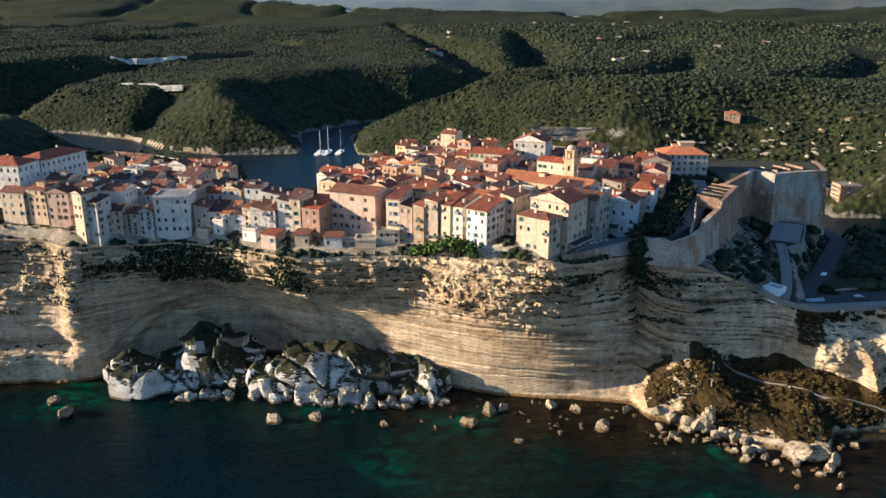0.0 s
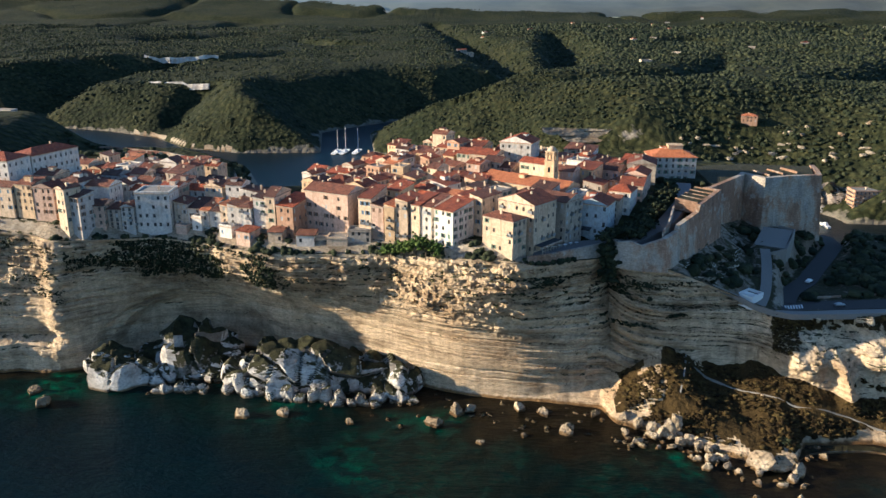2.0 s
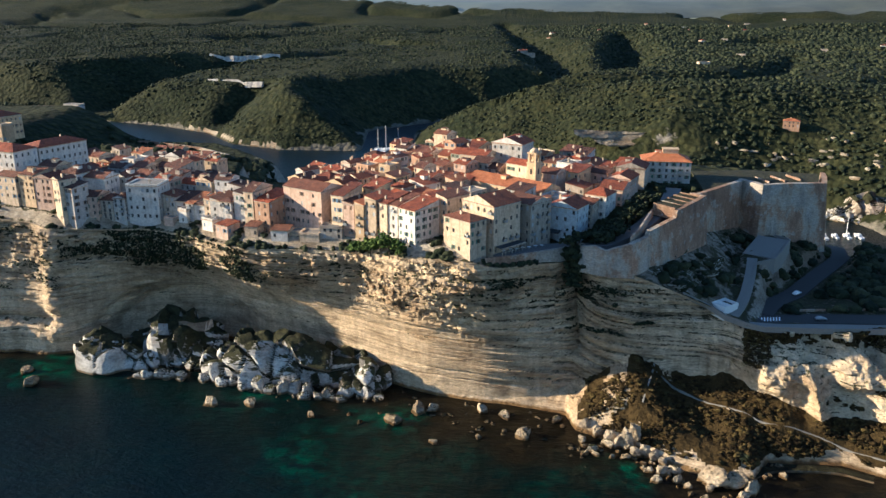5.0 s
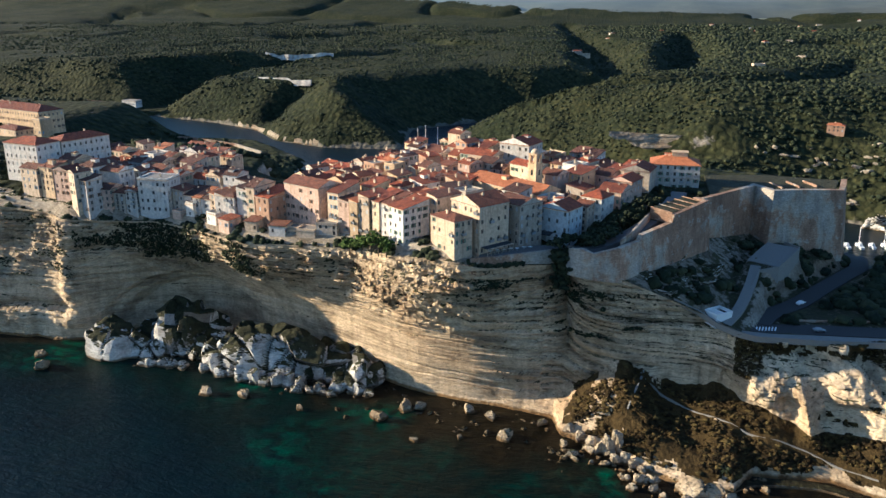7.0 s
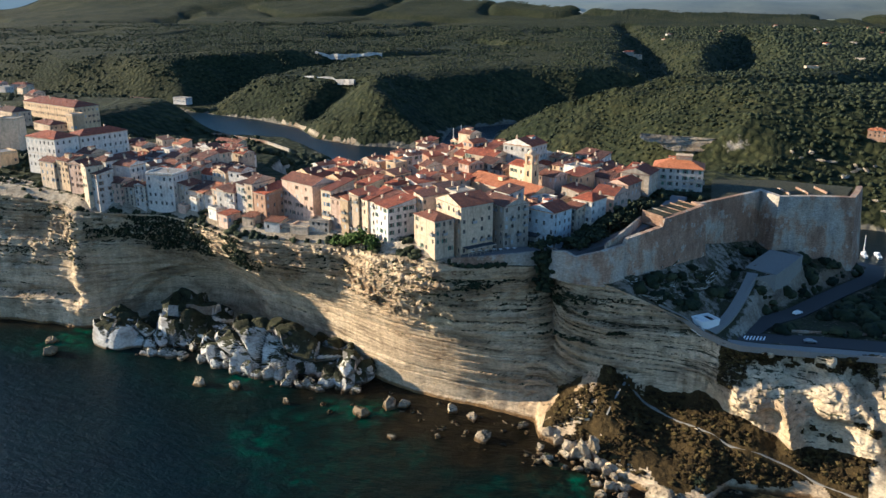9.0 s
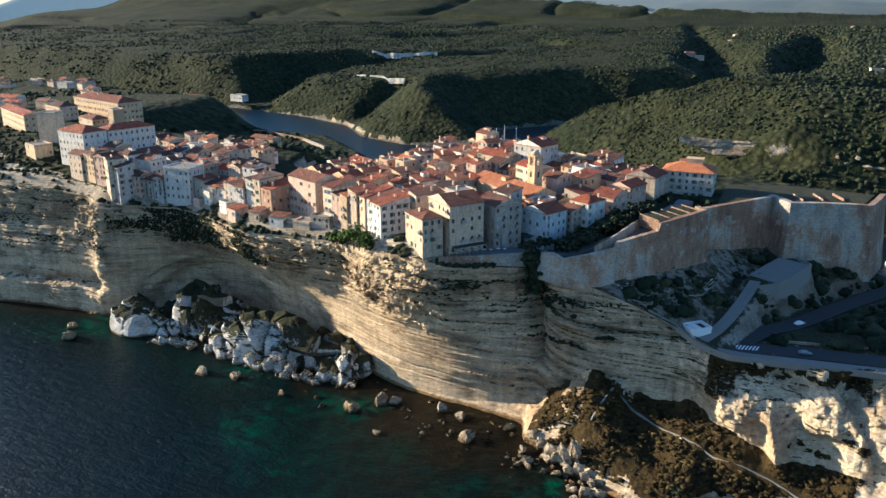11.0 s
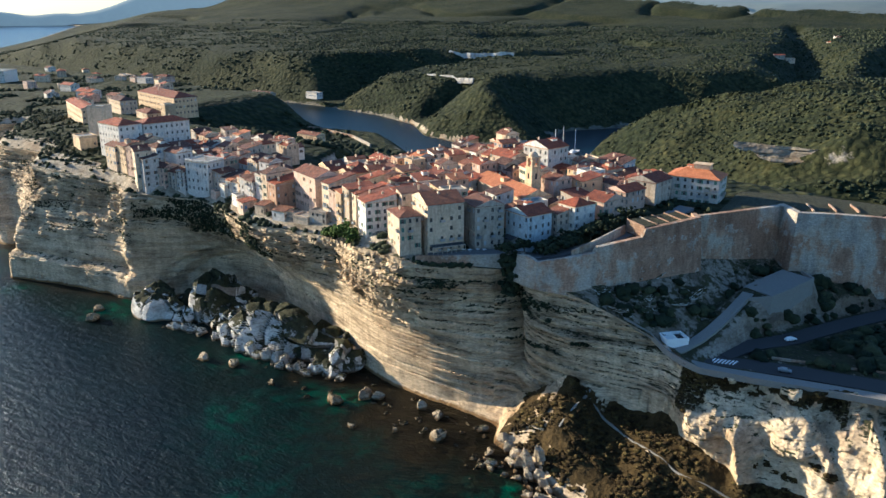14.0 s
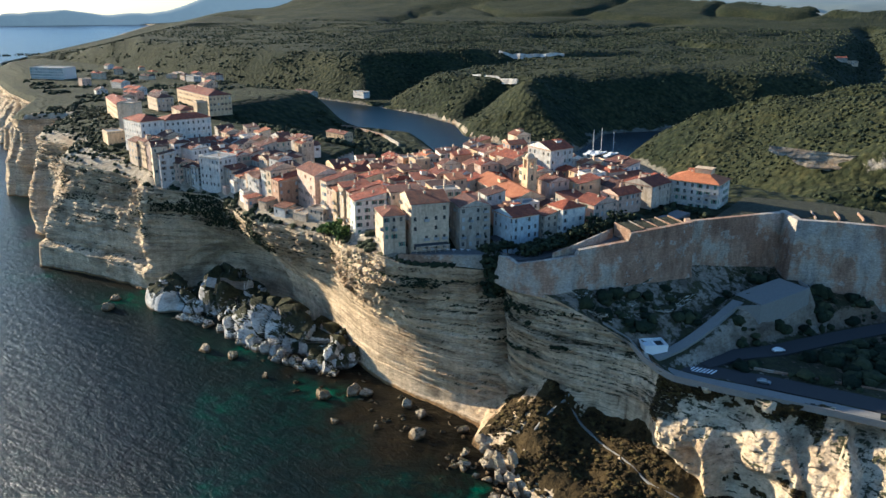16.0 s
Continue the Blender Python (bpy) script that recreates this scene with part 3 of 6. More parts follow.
# beds: nearly level in the middle, swept up against the gully's east side
dip = Z + 0.03 * CX + 1.6 * fbm(CX / 70, 0.4) - 7.0 * np.exp(-np.clip(CX - 78, 0, 200) / 11.0) * (CX > 70)
hgt = np.clip(Z / np.maximum(rz, 1), 0, 1)
fade = sstep(0, 0.04, 1 - CV)
shaded = sstep(36, 50, CX) * sstep(146, 130, CX)
west = sstep(-146, -160, CX)
low = sstep(138, 152, CX)
rough = np.clip(sstep(0.46, 0.70, hgt + 0.16 * fbm(CX / 34, Z / 30 + 2)) * (1 - 0.55 * shaded) * (1 - 0.45 * west) + 0.15 * west, 0, 1)


def bedding(period, seed, run):
    """Per bed: how far it stands out, how deep the parting below it is cut, and its number."""
    n = np.floor(dip / period + 0.35 * vnoise(CX / 55 + seed, 3.1))
    r = dip / period + 0.35 * vnoise(CX / 55 + seed, 3.1) - n
    h = _hash(n, n * 0 + seed, n * 0)
    stand = (h - 0.5) + 0.7 * vnoise(CX / run + 40 * h, n * 1.7)
    cut = sstep(0.24, 0.06, np.minimum(r, 1 - r)) * sstep(-0.25, 0.35, vnoise(CX / run * 0.6 + 17 * h, n * 2.3 + seed))
    return stand * (1 - 0.35 * (2 * r - 1) ** 2), cut, n


s_big, c_big, n_big = bedding(4.4, 1, 34)
s_mid, c_mid, n_mid = bedding(1.9, 5, 17)
s_fine, c_fine, n_fine = bedding(0.85, 9, 8)
strata = (0.40 + 0.85 * rough + 0.70 * shaded) * s_big + (0.18 + 0.85 * rough + 0.40 * shaded) * s_mid + (0.05 + 0.35 * rough + 0.08 * shaded) * s_fine
strata = strata + (0.7 + 0.7 * shaded + 0.6 * rough) * c_big + (0.30 + 0.30 * shaded + 0.7 * rough) * c_mid + (0.04 + 0.06 * shaded + 0.4 * rough) * c_fine
strata = strata * sstep(0.05, 0.18, hgt)
# joint blocks broken out of the brow
block = _hash(np.floor(CX / (1.6 + 1.6 * _hash(n_mid, n_mid * 0, n_mid * 0)) + 7 * _hash(n_mid, n_mid * 0 + 3, n_mid * 0)), n_mid, n_mid * 0 + 1) - 0.5
slab = _hash(np.floor(CX / 6.0 + 5 * _hash(n_big, n_big * 0, n_big * 0 + 9)), n_big, n_big * 0 + 2) - 0.5
chip = _hash(np.floor(CX / 0.95 + 5 * _hash(n_fine, n_fine * 0, n_fine * 0 + 4)), n_fine, n_fine * 0 + 6) - 0.5
broken = rough * sstep(-0.55, 0.05, fbm(CX / 22 + 9, Z / 9))
flakes = broken * (1.5 * block + 1.7 * slab + 0.7 * chip)
lumps = (0.7 + 1.9 * rough) * fbm(CX / 13, Y / 13, Z / 11, 4) + rough * 1.3 * fbm(CX / 4.2, Y / 4.2, Z / 2.4, 4)
# the sea-cut hollow under the houses, with a sharp arched rim, and the softer one above it
arch = ((CX + 103) / 37) ** 2 + (np.maximum(Z - 2, 0) / (25 + 3 * fbm(CX / 12, 1.2))) ** 2
hollow = 4.5 * sstep(1.06, 0.80, arch) + 2.2 * sstep(1.40, 1.22, arch) * sstep(0.02, 0.1, hgt)
alcove = 5.0 * np.exp(-((CX + 100) / 40) ** 2) * sstep(0.06, 0.30, hgt) * sstep(0.90, 0.66, hgt)
taper = sstep(0.0, 0.30, 1 - CV)
far_west = sstep(-235, -262, CX)
saw_w = ((CX + 24 * fbm(CX / 55, Z / 45)) / 43) % 1.0
buttress = taper * (far_west * (3.0 - 5.5 * sstep(0, 0.70, saw_w) * (1 - sstep(0.80, 1.0, saw_w))) + west * 3.8 * fbm(CX / 19, Z / 15 + 2, 0.4, 5))
# knobbly spur below the tower house, and the shelf that the sea has left under the western face
spur = -3.2 * np.exp(-((CX + 154 + 2.5 * fbm(Z / 7, 2.7)) / 6.5) ** 2) * sstep(0.05, 0.2, hgt) * (1 + 0.6 * fbm(CX / 5, Z / 4, 1.1))
shelf = -5.0 * sstep(-150, -168, CX) * sstep(-330, -262, CX) * sstep(15.5, 12.5, Z + 3.0 * fbm(CX / 26, 0.9)) * (1 + 0.5 * fbm(CX / 14, 5.2))
gully = 5.5 * np.exp(-np.abs((CX - 76.5 - 0.10 * (60 - Z)) / 2.0) ** 1.4) * sstep(0.22, 0.6, hgt)
saw = ((CX - 141 + 0.5 * (Z - 30) + 11 * fbm(CX / 24, Z / 13 + 3)) / 21) % 1.0
fin = saw * (1 - sstep(0.80, 1.0, saw))
east = sstep(182, 196, CX)
knob = -4.5 * np.exp(-((CX - 149) / 7.5) ** 4) * sstep(34, 27, Z) * sstep(14, 20, Z)
spine = -7.5 * np.exp(-np.abs((CX - 165 + 0.25 * (Z - 15)) / 2.4) ** 1.5) * sstep(30, 24, Z)
crag = -5.0 * np.exp(-((CX - 178) / 6.5) ** 4) * sstep(20, 26, Z)
point = low * sstep(0.12, 0.2, CV) * (2.5 + knob + spine + crag - (3.0 + 1.6 * east) * fin + 3.4 * fbm(CX / 9 + 2, Z / 8, 2.5, 5) + 1.3 * np.tanh(3 * vnoise(CX / 6, Z / 4.2 + 8)) + 1.2 * slab + 0.7 * block)
strata, flakes = strata * (1 - 0.75 * low), flakes * (1 - 0.7 * low)
Y = Y + fade * (strata + lumps * (0.5 + 0.5 * rough) + flakes + hollow + alcove + buttress + spur + shelf + gully + point)
Z = Z + fade * sstep(0, 0.1, CV) * (0.6 * fbm(CX / 5, Y / 5 + 9, Z / 5) + (CV < talus) * sstep(60, 80, CX) * (3.2 * fbm(CX / 9, Y / 9, 1.3, 4) * (1 - 0.4 * sstep(140, 150, CX)) + sstep(0.2, 0.7, CV / talus) * (6.0 * np.exp(-((CX - 100) / 8) ** 2) - 7.0 * np.exp(-((CX - 128) / 13) ** 2))))
Z = Z + fade * low * sstep(0.16, 0.3, CV) * sstep(160, 185, CX) * (2.6 * fin + 2.0 * fbm(CX / 12 + 5, Y / 12))
cliff_me = grid_mesh("cliff", CX, Y, Z, M_CLIFF, False)
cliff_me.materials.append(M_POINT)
cliff_me.materials.append(M_HEATH)
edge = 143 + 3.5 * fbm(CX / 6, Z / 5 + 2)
heath = (CX > 80) & (CX < 188) & (Z > 2.5 + 3 * fbm(CX / 6, 2.2)) & (((CV < talus * 0.96) & (fbm(CX / 8 + 3, Y / 8) + 0.5 * sstep(88, 112, CX) > 0.02)) | ((CX > 141) & (Z > 34.5 + 4 * fbm(CX / 7, Z / 5)) & (fbm(CX / 6, Y / 6 + 1) > 0.05)))
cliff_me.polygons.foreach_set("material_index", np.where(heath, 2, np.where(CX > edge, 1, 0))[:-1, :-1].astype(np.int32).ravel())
cliff = new("cliff", cliff_me)
tagged(cliff, "layered pale limestone sea cliff with undercut foot and broken brow", "cliff", kind="structure")

# sea
sx = axis((-9000, -600, 300), (-600, -250, 10), (-250, 260, 2.0), (260, 9000, 400))
syy = axis((-1500, 100, 100), (100, 345, 2.0), (345, 1200, 60), (1200, 9000, 400))
SX, SY = np.meshgrid(sx, syy, indexing="ij")
sea_me = grid_mesh("sea", SX, SY, np.zeros_like(SX), M_SEA)
reach = np.interp(SX, (-260, -150, -90, -40, 20, 60, 80, 110, 150, 240), (14, 16, 26, 34, 48, 52, 40, 34, 30, 30))
depth_v = np.clip((shore_y(SX) - SY) / reach * 0.30, 0, 1) + np.clip((SX < -600) * 1.0 + (SY > 420) * 1.0, 0, 1)
att = sea_me.attributes.new("depth", "FLOAT", "POINT")
att.data.foreach_set("value", np.clip(depth_v, 0, 1).astype(np.float32).ravel())
sea = tagged(new("water", sea_me), "dark teal sea with shoals and small ripples", "sea", kind="structure")


# ---- ramparts, roads and walls ----
def ribbon(pts, width, lift=0.12, thick=0.35, step=3.0):
    """A strip of road along plan points with heights."""
    P = np.array(pts, float)
    seg = np.hypot(*(P[1:, :2] - P[:-1, :2]).T)
    s = np.concatenate([[0], np.cumsum(seg)])
    q = np.linspace(0, s[-1], max(2, int(s[-1] / step)))
    X, Y, Z = (np.interp(q, s, P[:, i]) for i in range(3))
    ker = np.ones(5) / 5
    for A in (X, Y, Z):
        if len(A) > 9:
            A[2:-2] = np.convolve(A, ker, "valid")
    tx, ty = np.gradient(X), np.gradient(Y)
    ln = np.hypot(tx, ty)
    nx, ny = -ty / ln, tx / ln
    verts, faces = [], []
    for i in range(len(q)):
        for side, dz in ((-1, 0), (1, 0), (1, -thick), (-1, -thick)):
            verts.append((X[i] + side * nx[i] * width / 2, Y[i] + side * ny[i] * width / 2, Z[i] + lift + dz))
    for i in range(len(q) - 1):
        a, b = 4 * i, 4 * i + 4
        for j in range(4):
            faces.append((a + j, b + j, b + (j + 1) % 4, a + (j + 1) % 4))
    n = 4 * (len(q) - 1)
    faces += [(3, 2, 1, 0), (n, n + 1, n + 2, n + 3)]
    return verts, faces


def wall_line(name, pts, thick, depth, mat, label, batter=0.0, category="wall"):
    """A wall along points (x, y, top); depth: how far it reaches down; batter: how far its foot steps out."""
    verts, faces = [], []
    P = [Vector(p[:3]) for p in pts]
    ends = [p[2] - p[3] if len(p) > 3 else depth for p in pts]
    fine, deep = [], []
    for a, b in zip(P[:-1], P[1:]):
        n = max(1, int((b - a).length / 2.5))
        fine += [a.lerp(b, i / n) for i in range(n)]
        at = len(deep) and P.index(a) or 0
        deep += [ends[at] + (ends[at + 1] - ends[at]) * i / n for i in range(n)]
    fine.append(P[-1])
    deep.append(ends[-1])
    rows = 9
    for i, p in enumerate(fine):
        d = (fine[min(i + 1, len(fine) - 1)] - fine[max(i - 1, 0)]).to_2d().normalized()
        out = Vector((d.y, -d.x))
        depth = deep[i]
        for r in range(rows):
            f = r / (rows - 1)
            push = batter * f + 0.18 * noise.noise(Vector((p.x / 3, p.y / 3, (p.z - f * depth) / 2)))
            verts.append((p.x + out.x * push, p.y + out.y * push, p.z - f * depth + (0.15 * noise.noise(Vector((p.x / 2, p.y / 2, 0))) if r == 0 else 0)))
        for r in (0, 1):
            verts.append((p.x - out.x * thick, p.y - out.y * thick, p.z - r * depth))
    k = rows + 2
    for i in range(len(fine) - 1):
        a, b = i * k, i * k + k
        for r in range(rows - 1):
            faces.append((a + r + 1, b + r + 1, b + r, a + r))
        faces += [(a, b, b + rows, a + rows), (a + rows, b + rows, b + rows + 1, a + rows + 1)]
    e = (len(fine) - 1) * k
    faces += [tuple(range(0, rows)) + (rows + 1, rows), tuple(reversed(tuple(range(e, e + rows)) + (e + rows + 1, e + rows)))]
    ob = new(name, mesh_of(name, verts, faces, mat))
    return tagged(ob, label, category, kind="structure")


wall_line("rampart_wall", [(44.5, 282.5, 65.6), (54, 287.5, 65.6), (65, 294.8, 65.7), (74.5, 301, 65.9)], 1.2, 7, M_RAMPART, "low pale stone retaining wall at the terrace edge", 0.4)
wall_line("rampart_wall", [(77.5, 303, 67, 58), (79, 297, 67.6, 58), (83, 295.0, 68.4, 58), (88, 294.0, 67.0, 57.5), (97, 297.5, 68.8, 56), (104.3, 308.4, 69.1, 56), (104.9, 309.4, 71.2, 56), (116, 325.8, 72.4, 55), (116.6, 326.7, 75.3, 55), (124, 338, 75.9, 55), (131, 349.5, 76.5, 55), (127, 358.5, 75.5, 55)], 2.0, 12, M_RAMPART, "tall weathered rampart wall of pale stained masonry", 2.0)
wall_line("rampart_wall", [(126.5, 357.5, 74.2), (140, 374, 74.5), (154, 391.5, 74.8)], 2.0, 26, M_RAMPART, "long grey curtain wall between bastions", 1.5)
wall_line("bastion_wall", [(152, 394, 74.8), (161, 383, 74.6), (176, 391, 74.0), (193, 398, 73.2), (197, 412, 73.0), (200, 426, 72.6)], 2.5, 33, M_RAMPART, "high angular bastion wall of brown and grey masonry", 3.0)
M_DUST = mat_leaf("dusty_dry_grass", (0.016, 0.018, 0.010), (0.042, 0.042, 0.026), (0.11, 0.10, 0.065))
deck = [(133, 369), (151, 393.5), (162, 388), (190, 401), (195, 420), (160, 424), (133, 412)]
tagged(new("bastion_platform", mesh_of("bastion_platform", [(x, y, 74.0 - 0.9 * (x > 155)) for x, y in deck] + [(x, y, 70.0) for x, y in deck], [tuple(range(7))] + [(i, 7 + i, 7 + (i + 1) % 7, (i + 1) % 7) for i in range(7)], M_DUST)), "dry grass platform on the bastion top", "platform", kind="structure")
for i in range(3):
    wall_line("traverse_wall", [(166 + 8 * i, 392.5 + 4 * i, 74.3), (162 + 8 * i, 404 + 4 * i, 74.1)], 0.5, 3, M_RAMPART, "short stone traverse on the bastion top")
bed_pts = [(115.8 + 3.2 * i, 328.2 + 5.1 * i) for i in range(5)]
for i, (x0, y0) in enumerate(bed_pts):
    wall_line("garden_wall", [(x0, y0, 75.9 + 0.1 * i), (x0 - 8.2, y0 + 4.6, 76.8 + 0.05 * i)], 0.4, 5, M_RAMPART, "low stone wall between sloping grass beds")
for (ax, ay), (bx_, by_) in zip(bed_pts[:-1], bed_pts[1:]):
    top = [(ax, ay, 75.5), (bx_, by_, 75.8), (bx_ - 8, by_ + 4.5, 76.5), (ax - 8, ay + 4.5, 76.3)]
    tagged(new("grass_bed", mesh_of("grass_bed", top + [(x, y, 71.0) for x, y, _ in top], [(0, 1, 2, 3), (4, 7, 6, 5)] + [(i, 4 + i, 4 + (i + 1) % 4, (i + 1) % 4) for i in range(4)], M_DUST)), "sloping bed of dull dry grass on the rampart", "grass", kind="structure")
wall_line("garden_wall", [(97.5, 303.5, 70.3), (101, 311, 71.6), (107.5, 331.5, 74.4)], 0.7, 4, M_RAMPART, "pale inner parapet wall climbing behind the rampart")
wall_line("parapet", [(118, 302.5, 49.5), (127, 304.5, 45), (134, 300, 42), (140, 297, 40.9), (147, 294.2, 40.6), (165, 296, 40.4), (185, 299, 40.2), (210, 302, 40.0), (240, 301, 39.8)], 0.5, 2.2, M_PAVING, "low pale stone parapet along the road")
wall_line("retaining_wall", [(141, 311, 42.5), (147, 325, 45.6), (152.5, 341, 50.6), (160.2, 343.6, 51.9), (166, 354.5, 53.0), (171.6, 366.5, 54.2), (166.5, 373.5, 54.2)], 0.6, 9, M_PAVING, "pale retaining wall beside the climbing ramp")
wall_line("retaining_wall", [(160, 318, 38.9), (176, 321, 38.8), (200, 326, 38.6), (240, 332, 38.4)], 0.5, 2.5, M_RAMPART, "long low stone wall between the roads")
road_me = mesh_of("road", *ribbon(ROAD_LOW, 9.5, 0.3, 1.2), M_ASPHALT)
tagged(new("road", road_me), "dark asphalt coast road below the ramparts", "road", kind="structure")
tagged(new("road", mesh_of("road", *ribbon(ROAD_UP, 8.0, 0.55, 1.6), M_ASPHALT)), "dark asphalt road curving round the bastion", "road", kind="structure")
tagged(new("ramp_path", mesh_of("ramp_path", *ribbon(RAMP, 4.2, 0.7, 1.6), M_PAVING)), "pale paved ramp climbing to the old gate", "path", kind="structure")
tagged(new("ramp_path", mesh_of("ramp_path", *ribbon(LANDING, 13, 0.5, 2.4), M_PAVING)), "wide pale paved landing below the bastion", "path", kind="structure")
tagged(new("pavement", mesh_of("pavement", *ribbon([(140, 300, 39.4), (150, 298.5, 39.2), (170, 302, 39.0), (205, 306, 39.0)], 4.0, 0.15), M_PAVING)), "pale pavement beside the coast road", "pavement", kind="structure")
zebra = tagged(new("zebra_crossing"), "white painted bars of a zebra crossing", "road marking", kind="structure")
bar_me = mesh_of("stripe", *box(0.55, 4.0, 0.02), M_WHITE)
for i in range(8):
    part("stripe", bar_me, zebra, pose(147.5 + 1.15 * i, 306.6 + 0.25 * i, 38.56, 0, 0, -12))
tagged(new("terrace", mesh_of("terrace", *ribbon([(46, 289, 65.2), (57, 295.5, 65.3), (70, 304, 65.4), (84, 302, 66.0), (100, 318, 68.5), (114, 344, 72.8), (120, 372, 74)], 6.5, 0.2, 4.0), M_STREET)), "grey paved street and terrace inside the ramparts", "pavement", kind="structure")

# ---- houses ----
WIN_W, WIN_H = 1.1, 1.65


def window_mesh(name, shutters=None):
    """A framed two-leaf window that closes its opening; shutters: a material for open leaves joined to the frame."""
    w, h, t = WIN_W / 2, WIN_H, 0.07
    us, zs = [-w, -w + t, -t / 2, t / 2, w - t, w], [0, t, h - t, h]
    verts, faces, slots = [], [], []

    def quad(slot, *p):
        o = len(verts)
        verts.extend(p)
        faces.append((o, o + 1, o + 2, o + 3))
        slots.append(slot)
    for i in range(5):
        for j in range(3):
            a, c, d, e = us[i], us[i + 1], zs[j], zs[j + 1]
            y = 0.24 if (i in (1, 3) and j == 1) else 0.17
            quad(1 if y > 0.2 else 0, (a, y, d), (c, y, d), (c, y, e), (a, y, e))
            if y > 0.2:
                for p, q in (((a, d), (a, e)), ((c, e), (c, d)), ((c, d), (a, d)), ((a, e), (c, e))):
                    quad(0, (p[0], 0.17, p[1]), (p[0], 0.24, p[1]), (q[0], 0.24, q[1]), (q[0], 0.17, q[1]))
    if shutters:
        for s in (-1, 1):
            path = [(s * w, 0.17), (s * (w + 0.03), -0.07), (s * (w + 0.55), -0.07), (s * (w + 0.55), -0.01)]
            for p, q in zip(path[:-1], path[1:]):
                quad(2, (p[0], p[1], 0), (q[0], q[1], 0), (q[0], q[1], h), (p[0], p[1], h))
    me = mesh_of(name, verts, faces, [M_FRAME, M_GLASS] + ([shutters] if shutters else []), slots=slots)
    bm = bmesh.new()
    bm.from_mesh(me)
    bmesh.ops.remove_doubles(bm, verts=bm.verts, dist=0.001)
    bm.to_mesh(me)
    bm.free()
    return me


M_FRAME = mat_plain("window_frame_paint", (0.30, 0.27, 0.23), 0.7)
WINDOWS = [window_mesh("window_plain"), window_mesh("window_plain_b")] + [window_mesh("window_shuttered", s) for s in SHUTTER]


def closed_window_mesh(mat):
    """Two louvred leaves shut in their opening."""
    w, n = WIN_W / 2, 15
    prof = [(0.13, 0.0)] + [(0.06 + 0.05 * (k % 2), WIN_H * k / n) for k in range(n + 1)] + [(0.13, WIN_H)]
    verts = [(u, y, z) for y, z in prof for u in (-w, w)]
    return mesh_of("window_closed", verts, [(2 * k, 2 * k + 1, 2 * k + 3, 2 * k + 2) for k in range(len(prof) - 1)], mat)


CLOSED = [closed_window_mesh(m) for m in SHUTTER]
_bm = bmesh.new()
for sx, sy, sz, px, py, pz in ((1.9, 0.85, 0.14, 0, -0.425, -0.14), (1.9, 0.06, 0.95, 0, -0.82, 0.0), (0.06, 0.79, 0.95, -0.92, -0.395, 0.0), (0.06, 0.79, 0.95, 0.92, -0.395, 0.0)):
    v, f = box(sx, sy, sz, px, py, pz)
    vs = [_bm.verts.new(q) for q in v]
    for q in f:
        _bm.faces.new([vs[k] for k in q])
bmesh.ops.remove_doubles(_bm, verts=_bm.verts, dist=0.07)
BALCONY = bpy.data.meshes.new("balcony")
_bm.to_mesh(BALCONY)
_bm.free()
BALCONY.materials.append(M_METAL)
CHIMNEY = mesh_of("chimney", *join(box(0.8, 0.6, 1.9, 0, 0, -0.6), box(1.0, 0.8, 0.14, 0, 0, 1.3), box(0.5, 0.35, 0.3, 0, 0, 1.44)), PAINT["cream"])
AWNING = mesh_of("awning", *join(([(-3, 0, 3.0), (3, 0, 3.0), (3, -3.2, 2.4), (-3, -3.2, 2.4), (-3, 0, 2.9), (3, 0, 2.9), (3, -3.2, 2.2), (-3, -3.2, 2.2)], [(0, 3, 2, 1), (4, 5, 6, 7), (3, 7, 6, 2), (0, 4, 7, 3), (1, 2, 6, 5)]), *[box(0.08, 0.08, 2.4, x, -3.1, 0) for x in (-2.9, 0, 2.9)]), M_DARK)
LEAF = [mesh_of("shutter", *box(0.55, 0.06, WIN_H, 0, -0.04, 0), m) for m in SHUTTER]
TAKEN = []


def facade(length, low, high, floors, rng, windows=True, skip=0.14, top_only=0, loose=1.0):
    """A wall sheet in (u, v) with recessed openings; gives verts (u, depth, v), faces and the openings' feet."""
    cols = max(1, int(length / 3.1 + 0.3)) if windows and length > 2.4 else 0
    us, vs, holes = [0.0], [low], []
    pitch = length / max(cols, 1)
    for c in range(cols):
        mid = (c + 0.5) * pitch + rng.uniform(-0.5, 0.5) * loose
        us += [mid - WIN_W / 2, mid + WIN_W / 2]
    us.append(length)
    fh = high / floors
    for r in range(floors):
        v0 = r * fh + max(0.1, min(0.85, fh - WIN_H - 0.3))
        vs += [v0, v0 + WIN_H]
    vs.append(high)
    verts, faces = [], []

    def quad(*p):
        o = len(verts)
        verts.extend(p)
        faces.append((o, o + 1, o + 2, o + 3))
    for i in range(len(us) - 1):
        for j in range(len(vs) - 1):
            a, b, c, d = us[i], us[i + 1], vs[j], vs[j + 1]
            if i % 2 == 1 and j % 2 == 1 and cols and rng.random() > skip and (not top_only or (j - 1) // 2 >= floors - top_only):
                holes.append(((a + b) / 2, c, (j - 1) // 2))
                e = 0.26
                quad((a, 0, c), (a, e, c), (a, e, d), (a, 0, d))
                quad((b, e, c), (b, 0, c), (b, 0, d), (b, e, d))
                quad((a, 0, c), (b, 0, c), (b, e, c), (a, e, c))
                quad((a, e, d), (b, e, d), (b, 0, d), (a, 0, d))
            else:
                quad((a, 0, c), (b, 0, c), (b, 0, d), (a, 0, d))
    return verts, faces, holes


